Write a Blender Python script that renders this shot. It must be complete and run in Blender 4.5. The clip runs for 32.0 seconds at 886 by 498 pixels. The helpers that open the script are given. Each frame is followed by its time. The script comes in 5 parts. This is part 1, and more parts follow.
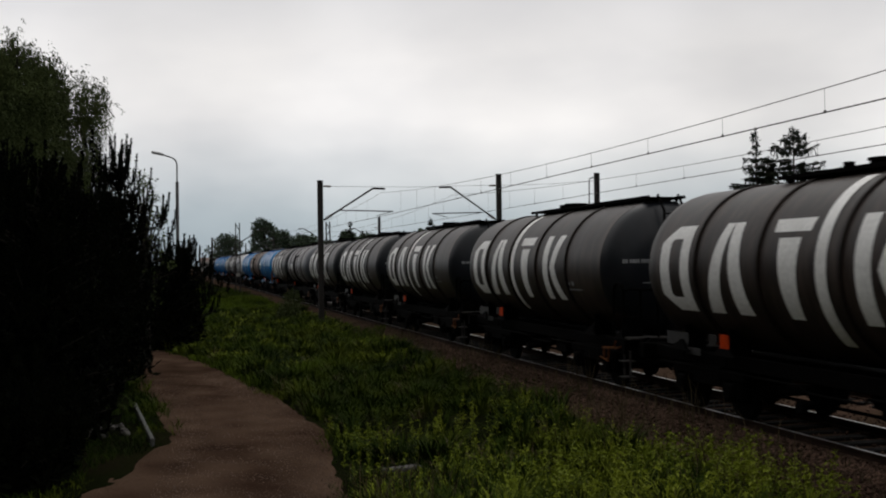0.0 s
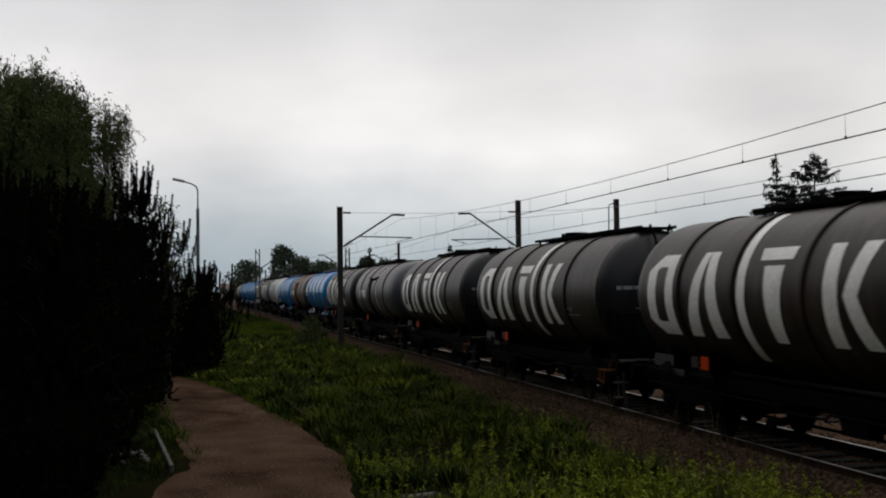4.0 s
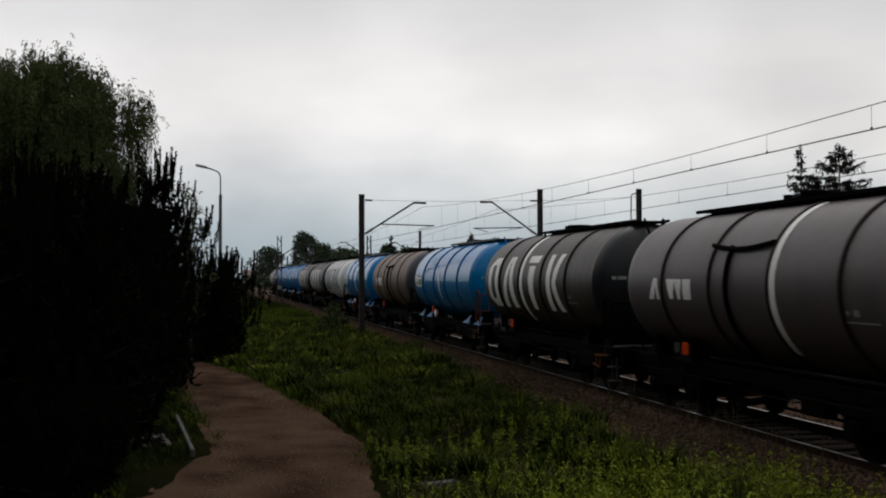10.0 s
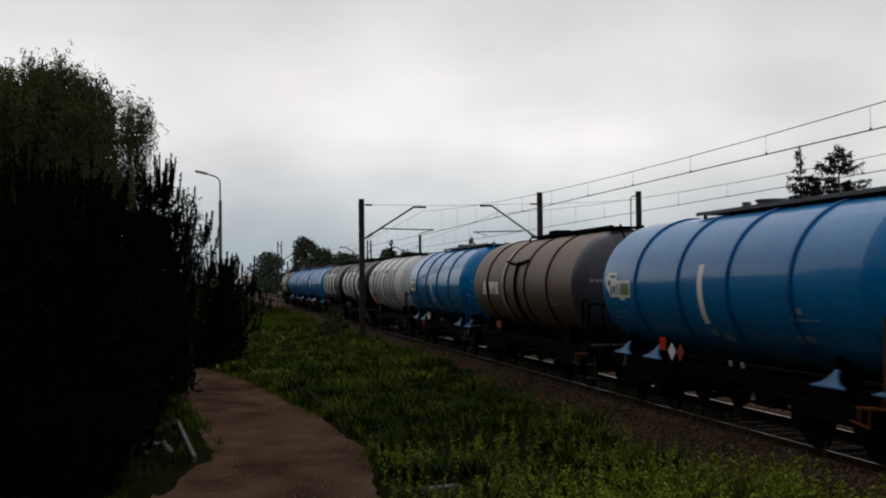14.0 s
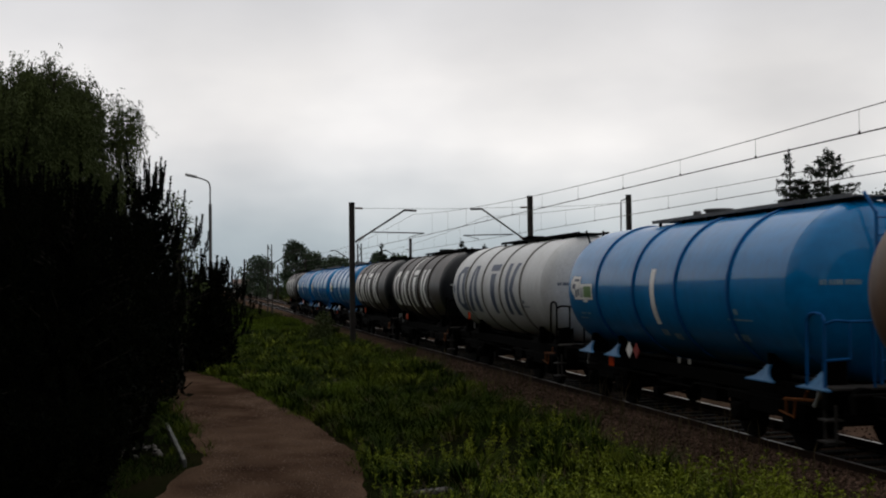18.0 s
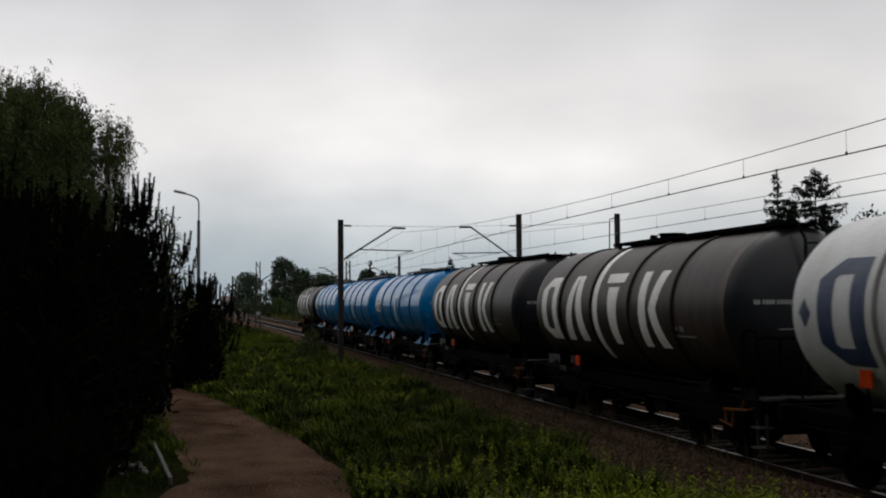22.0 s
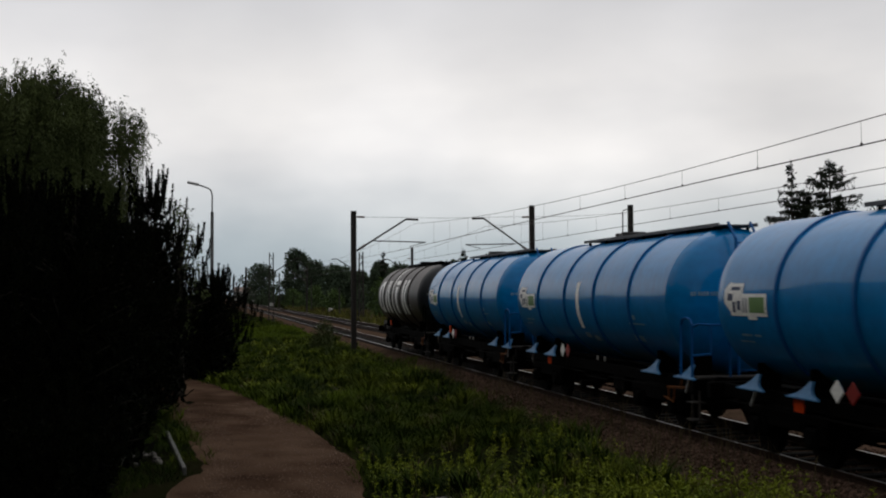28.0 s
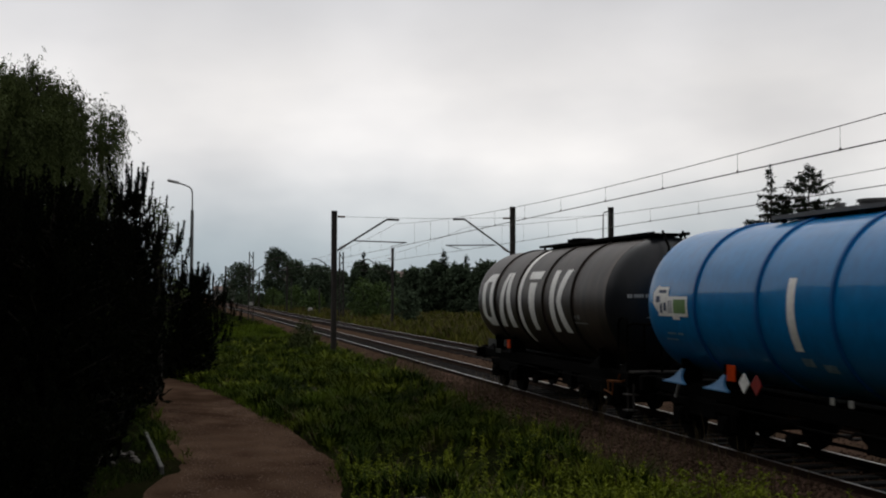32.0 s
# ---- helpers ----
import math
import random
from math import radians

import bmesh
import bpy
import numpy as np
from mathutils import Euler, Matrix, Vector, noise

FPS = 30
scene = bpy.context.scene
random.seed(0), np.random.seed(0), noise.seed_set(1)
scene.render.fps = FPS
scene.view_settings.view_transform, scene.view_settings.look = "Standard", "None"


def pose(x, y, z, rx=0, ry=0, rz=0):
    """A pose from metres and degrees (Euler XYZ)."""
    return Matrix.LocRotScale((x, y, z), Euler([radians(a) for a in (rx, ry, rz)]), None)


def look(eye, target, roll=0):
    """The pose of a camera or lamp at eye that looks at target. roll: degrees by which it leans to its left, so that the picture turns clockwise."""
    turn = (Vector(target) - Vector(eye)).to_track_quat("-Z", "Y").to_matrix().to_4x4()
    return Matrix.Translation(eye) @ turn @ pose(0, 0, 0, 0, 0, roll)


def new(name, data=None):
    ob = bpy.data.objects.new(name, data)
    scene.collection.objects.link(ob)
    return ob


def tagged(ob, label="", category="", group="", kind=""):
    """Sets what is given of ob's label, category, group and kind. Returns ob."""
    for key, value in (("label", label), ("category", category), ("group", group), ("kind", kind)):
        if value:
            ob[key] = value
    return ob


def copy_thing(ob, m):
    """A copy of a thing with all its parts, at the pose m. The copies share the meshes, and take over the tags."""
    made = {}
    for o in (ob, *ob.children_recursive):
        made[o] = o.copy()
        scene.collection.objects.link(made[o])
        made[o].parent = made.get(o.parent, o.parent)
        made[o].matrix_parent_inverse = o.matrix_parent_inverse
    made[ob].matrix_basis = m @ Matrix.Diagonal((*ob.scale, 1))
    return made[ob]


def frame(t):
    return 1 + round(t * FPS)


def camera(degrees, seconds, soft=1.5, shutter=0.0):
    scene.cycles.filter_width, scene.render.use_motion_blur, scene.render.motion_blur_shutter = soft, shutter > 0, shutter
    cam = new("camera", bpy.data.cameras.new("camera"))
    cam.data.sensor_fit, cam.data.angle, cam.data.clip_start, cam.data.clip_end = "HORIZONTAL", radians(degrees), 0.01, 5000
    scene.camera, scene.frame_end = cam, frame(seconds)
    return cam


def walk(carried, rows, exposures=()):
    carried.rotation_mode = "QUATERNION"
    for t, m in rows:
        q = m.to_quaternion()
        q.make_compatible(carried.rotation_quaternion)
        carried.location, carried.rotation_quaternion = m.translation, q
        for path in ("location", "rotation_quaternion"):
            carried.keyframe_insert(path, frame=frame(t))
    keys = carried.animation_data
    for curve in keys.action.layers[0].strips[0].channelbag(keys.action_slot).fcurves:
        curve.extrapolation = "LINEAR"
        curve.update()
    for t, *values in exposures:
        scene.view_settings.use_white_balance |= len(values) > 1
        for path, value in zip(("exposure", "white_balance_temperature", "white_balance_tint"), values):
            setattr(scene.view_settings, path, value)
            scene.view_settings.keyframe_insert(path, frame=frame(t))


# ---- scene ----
cam = camera(44.0, 32.0, soft=2.0, shutter=0.4)
EYE = (0.0, 0.0, 2.9)
# seconds, yaw, pitch and roll of the hand-held camera, which stays in one place
TURNS = [
    (0, -14.28, 0.66, 0.72), (0.5, -14.22, 0.52, 0.56), (1, -13.59, 1.40, 0.44), (1.5, -14.22, 1.76, 0.24), (2, -14.23, 1.91, 0.58),
    (2.5, -14.38, 1.95, 0.47), (3, -13.88, 2.11, 0.46), (3.5, -13.42, 2.19, 0.64), (5.5, -12.98, 1.31, 0.60), (6, -12.65, 1.55, 0.64),
    (6.5, -12.43, 1.63, 0.44), (7, -12.56, 1.61, 0.18), (7.5, -12.53, 1.70, -0.02), (8, -12.47, 1.78, -0.04), (8.5, -12.35, 1.81, 0.20),
    (9, -12.27, 1.74, 0.36), (9.5, -12.20, 1.65, 0.17), (10, -12.17, 1.44, 0.11), (10.5, -12.15, 1.18, 0.09), (11, -12.17, 1.27, 0.33),
    (11.5, -11.95, 1.40, 0.46), (12, -11.82, 1.62, 0.18), (12.5, -11.77, 1.67, 0.21), (13, -11.86, 1.53, 0.49), (13.5, -12.08, 1.56, 0.58),
    (14, -12.15, 1.65, 0.59), (14.5, -12.26, 1.79, 0.36), (16.5, -12.39, 1.56, 0.61), (17, -12.46, 1.53, 0.68), (17.5, -12.60, 1.65, 0.83),
    (18, -12.65, 1.82, 0.64), (18.5, -12.64, 1.95, 0.67), (19, -12.59, 2.00, 0.85), (19.5, -12.67, 2.07, 0.58), (20, -12.74, 2.17, 0.48),
    (20.5, -12.84, 2.39, 0.34), (21, -12.90, 2.53, 0.34), (21.5, -13.03, 2.64, 0.45), (22, -13.25, 2.75, 0.35), (22.5, -13.43, 2.87, 0.12),
    (23, -13.38, 2.87, 0.23), (23.5, -13.28, 2.75, 0.38), (24, -13.19, 2.43, 0.37), (24.5, -13.13, 2.39, 0.37), (25, -13.11, 2.32, 0.27),
    (25.5, -13.14, 2.30, 0.29), (27.5, -12.62, 2.22, 0.45), (28, -12.58, 2.30, 0.30), (28.5, -12.64, 2.66, 0.21), (29, -12.68, 2.49, 0.22),
    (29.5, -12.64, 2.12, 0.11), (30, -12.87, 1.87, 0.25), (30.5, -12.93, 1.71, 0.33), (31, -12.94, 1.67, -0.06), (31.5, -13.13, 2.01, 0.20),
    (32, -13.61, 2.33, -0.15)]
walk(cam, [(t, pose(*EYE, 90 + p, r, y)) for t, y, p, r in TURNS])

# ---- light: an overcast evening sky ----
world = bpy.data.worlds.new("overcast_sky")
scene.world = world
world.use_nodes = True
wn, wl = world.node_tree.nodes, world.node_tree.links
wn.clear()


def wnode(kind, **values):
    n = wn.new(kind)
    for k, v in values.items():
        n.inputs[k].default_value = v
    return n


def wramp(stops):
    n = wn.new("ShaderNodeValToRGB")
    el = n.color_ramp.elements
    while len(el) < len(stops):
        el.new(0.5)
    for e, (p, c) in zip(el, stops):
        e.position, e.color = p, (*c, 1)
    return n


sky = wn.new("ShaderNodeTexSky")
sky.sky_type, sky.sun_disc = "NISHITA", False
sky.sun_elevation, sky.sun_rotation = radians(30), radians(20)
coord = wn.new("ShaderNodeTexCoord")
sep = wn.new("ShaderNodeSeparateXYZ")
wl.new(coord.outputs["Generated"], sep.inputs[0])
# bluish haze low down, a bright break above it, grey cloud further up
height = wramp([(0.0, (0.34, 0.42, 0.48)), (0.04, (0.46, 0.53, 0.575)), (0.07, (0.64, 0.675, 0.70)), (0.105, (0.82, 0.82, 0.825)), (0.13, (0.90, 0.885, 0.88)),
                (0.19, (0.90, 0.88, 0.87)), (0.27, (0.67, 0.67, 0.69)), (0.42, (0.85, 0.845, 0.84)), (1.0, (1.30, 1.29, 1.27))])
stretch = wn.new("ShaderNodeMapping")
stretch.inputs["Scale"].default_value = (2.0, 2.0, 4.2)
wl.new(coord.outputs["Generated"], stretch.inputs[0])
cloud = wnode("ShaderNodeTexNoise", Scale=2.1, Detail=4.0, Roughness=0.5)
wl.new(stretch.outputs[0], cloud.inputs["Vector"])
bend = wn.new("ShaderNodeMath")
bend.operation = "MULTIPLY_ADD"
bend.inputs[1].default_value, bend.inputs[2].default_value = 0.06, -0.03
wl.new(cloud.outputs["Fac"], bend.inputs[0])
lift = wn.new("ShaderNodeMath")
lift.operation = "ADD"
wl.new(sep.outputs["Z"], lift.inputs[0])
wl.new(bend.outputs[0], lift.inputs[1])
wl.new(lift.outputs[0], height.inputs[0])
shade = wramp([(0.34, (0.87, 0.875, 0.89)), (0.66, (1.07, 1.065, 1.06))])
wl.new(cloud.outputs["Fac"], shade.inputs[0])
mul = wn.new("ShaderNodeMix")
mul.data_type, mul.blend_type = "RGBA", "MULTIPLY"
mul.inputs[0].default_value = 1.0
wl.new(height.outputs[0], mul.inputs[6])
wl.new(shade.outputs[0], mul.inputs[7])
# broad breaks and thicker banks in the cloud: heading and height in degrees, reach, change
tone = mul.outputs[2]
for heading, above, reach, gain in ((24.0, 9.6, 6.0, 0.02), (29.0, 5.5, 9.0, -0.10), (9.0, 6.8, 6.0, 0.05), (1.6, 11.6, 8.0, -0.07), (32.5, 11.0, 8.0, -0.10), (19.0, 13.4, 8.0, -0.07), (-7.0, 12.5, 6.0, 0.05)):
    way = wn.new("ShaderNodeVectorMath")
    way.operation = "DOT_PRODUCT"
    way.inputs[1].default_value = (math.sin(radians(heading)) * math.cos(radians(above)), math.cos(radians(heading)) * math.cos(radians(above)), math.sin(radians(above)))
    wl.new(coord.outputs["Generated"], way.inputs[0])
    soft = wn.new("ShaderNodeMapRange")
    soft.interpolation_type = "SMOOTHERSTEP"
    soft.inputs["From Min"].default_value, soft.inputs["From Max"].default_value = math.cos(radians(reach)), 1.0
    soft.inputs["To Min"].default_value, soft.inputs["To Max"].default_value = 1.0, 1.0 + gain
    wl.new(way.outputs["Value"], soft.inputs["Value"])
    lobe = wn.new("ShaderNodeMix")
    lobe.data_type, lobe.blend_type = "RGBA", "MULTIPLY"
    lobe.inputs[0].default_value = 1.0
    wl.new(tone, lobe.inputs[6])
    wl.new(soft.outputs[0], lobe.inputs[7])
    tone = lobe.outputs[2]
# the cloud thickens away from the brighter side of the sky
side = wn.new("ShaderNodeVectorMath")
side.operation = "DOT_PRODUCT"
side.inputs[1].default_value = (math.sin(radians(60)), math.cos(radians(60)), 0.0)
wl.new(coord.outputs["Generated"], side.inputs[0])
fade = wn.new("ShaderNodeMapRange")
fade.interpolation_type = "SMOOTHSTEP"
fade.inputs["From Min"].default_value, fade.inputs["From Max"].default_value = -1.0, 0.32
fade.inputs["To Min"].default_value, fade.inputs["To Max"].default_value = 0.38, 1.0
wl.new(side.outputs["Value"], fade.inputs["Value"])
thick = wn.new("ShaderNodeMix")
thick.data_type, thick.blend_type = "RGBA", "MULTIPLY"
thick.inputs[0].default_value = 1.0
wl.new(tone, thick.inputs[6])
wl.new(fade.outputs[0], thick.inputs[7])
tone = thick.outputs[2]
clouds = wnode("ShaderNodeBackground", Strength=1.0)
wl.new(tone, clouds.inputs["Color"])
clear = wnode("ShaderNodeBackground", Strength=0.05)
wl.new(sky.outputs[0], clear.inputs["Color"])
both = wnode("ShaderNodeMixShader", Fac=0.04)
wl.new(clouds.outputs[0], both.inputs[1])
wl.new(clear.outputs[0], both.inputs[2])
wout = wn.new("ShaderNodeOutputWorld")
wl.new(both.outputs[0], wout.inputs["Surface"])

sun_data = bpy.data.lights.new("sun", "SUN")
sun_data.energy, sun_data.angle, sun_data.color = 0.25, radians(40), (1.0, 0.96, 0.9)
sun = new("sun", sun_data)
sun.matrix_world = look((20, 40, 60), (0, 0, 0))
scene.view_settings.exposure = 0.0

# ---- materials ----
def material(name, colours, rough=0.7, metal=0.0, scale=3.0, bump=0.0, grain=60.0, stretch=(1, 1, 1), coat=0.0, random_tint=0.0, space="Object", spec=0.5, wear=None, coat_rough=0.12):
    """Paint, stone or leaf: colours blend along a large noise, with finer grain and relief; wear = (colour, scale, amount) of a second layer."""
    m = bpy.data.materials.new(name)
    m.use_nodes = True
    n, l = m.node_tree.nodes, m.node_tree.links
    b = n["Principled BSDF"]
    tc = n.new("ShaderNodeTexCoord")
    mp = n.new("ShaderNodeMapping")
    mp.inputs["Scale"].default_value = stretch
    l.new(tc.outputs[space], mp.inputs[0])
    big = n.new("ShaderNodeTexNoise")
    big.inputs["Scale"].default_value, big.inputs["Detail"].default_value = scale, 6
    l.new(mp.outputs[0], big.inputs["Vector"])
    ramp = n.new("ShaderNodeValToRGB")
    el = ramp.color_ramp.elements
    while len(el) < len(colours):
        el.new(0.5)
    for i, (e, c) in enumerate(zip(el, colours)):
        e.position, e.color = 0.3 + 0.4 * i / max(1, len(colours) - 1), (*c, 1)
    l.new(big.outputs["Fac"], ramp.inputs[0])
    out = ramp.outputs[0]
    fine = n.new("ShaderNodeTexNoise")
    fine.inputs["Scale"].default_value, fine.inputs["Detail"].default_value = grain, 4
    l.new(tc.outputs[space], fine.inputs["Vector"])
    g = n.new("ShaderNodeMapRange")
    g.inputs["To Min"].default_value, g.inputs["To Max"].default_value = 0.72, 1.28
    l.new(fine.outputs["Fac"], g.inputs["Value"])
    mx = n.new("ShaderNodeMix")
    mx.data_type, mx.blend_type = "RGBA", "MULTIPLY"
    mx.inputs[0].default_value = 1.0
    l.new(out, mx.inputs[6])
    l.new(g.outputs[0], mx.inputs[7])
    out = mx.outputs[2]
    if wear:
        w = n.new("ShaderNodeTexNoise")
        w.inputs["Scale"].default_value, w.inputs["Detail"].default_value, w.inputs["Roughness"].default_value = wear[1], 8, 0.65
        l.new(mp.outputs[0], w.inputs["Vector"])
        wr = n.new("ShaderNodeMapRange")
        wr.inputs["From Min"].default_value, wr.inputs["From Max"].default_value, wr.inputs["To Max"].default_value = 0.45, 0.75, wear[2]
        l.new(w.outputs["Fac"], wr.inputs["Value"])
        wm = n.new("ShaderNodeMix")
        wm.data_type = "RGBA"
        l.new(wr.outputs[0], wm.inputs[0])
        l.new(out, wm.inputs[6])
        wm.inputs[7].default_value = (*wear[0], 1)
        out = wm.outputs[2]
    if random_tint:
        oi = n.new("ShaderNodeObjectInfo") if space == "Object" else n.new("ShaderNodeNewGeometry")
        rnd = oi.outputs["Random"] if space == "Object" else oi.outputs["Random Per Island"]
        rr = n.new("ShaderNodeMapRange")
        rr.inputs["To Min"].default_value, rr.inputs["To Max"].default_value = 1 - random_tint, 1 + random_tint
        l.new(rnd, rr.inputs["Value"])
        rm = n.new("ShaderNodeMix")
        rm.data_type, rm.blend_type = "RGBA", "MULTIPLY"
        rm.inputs[0].default_value = 1.0
        l.new(out, rm.inputs[6])
        l.new(rr.outputs[0], rm.inputs[7])
        out = rm.outputs[2]
    l.new(out, b.inputs["Base Color"])
    rg = n.new("ShaderNodeMapRange")
    rg.inputs["To Min"].default_value, rg.inputs["To Max"].default_value = max(0.02, rough - 0.1), min(1, rough + 0.1)
    l.new(big.outputs["Fac"], rg.inputs["Value"])
    l.new(rg.outputs[0], b.inputs["Roughness"])
    b.inputs["Metallic"].default_value = metal
    b.inputs["Specular IOR Level"].default_value = spec
    b.inputs["Coat Weight"].default_value = coat
    b.inputs["Coat Roughness"].default_value = coat_rough
    if bump:
        bp = n.new("ShaderNodeBump")
        bp.inputs["Strength"].default_value, bp.inputs["Distance"].default_value = bump, 0.03
        l.new(fine.outputs["Fac"], bp.inputs["Height"])
        l.new(bp.outputs[0], b.inputs["Normal"])
    return m


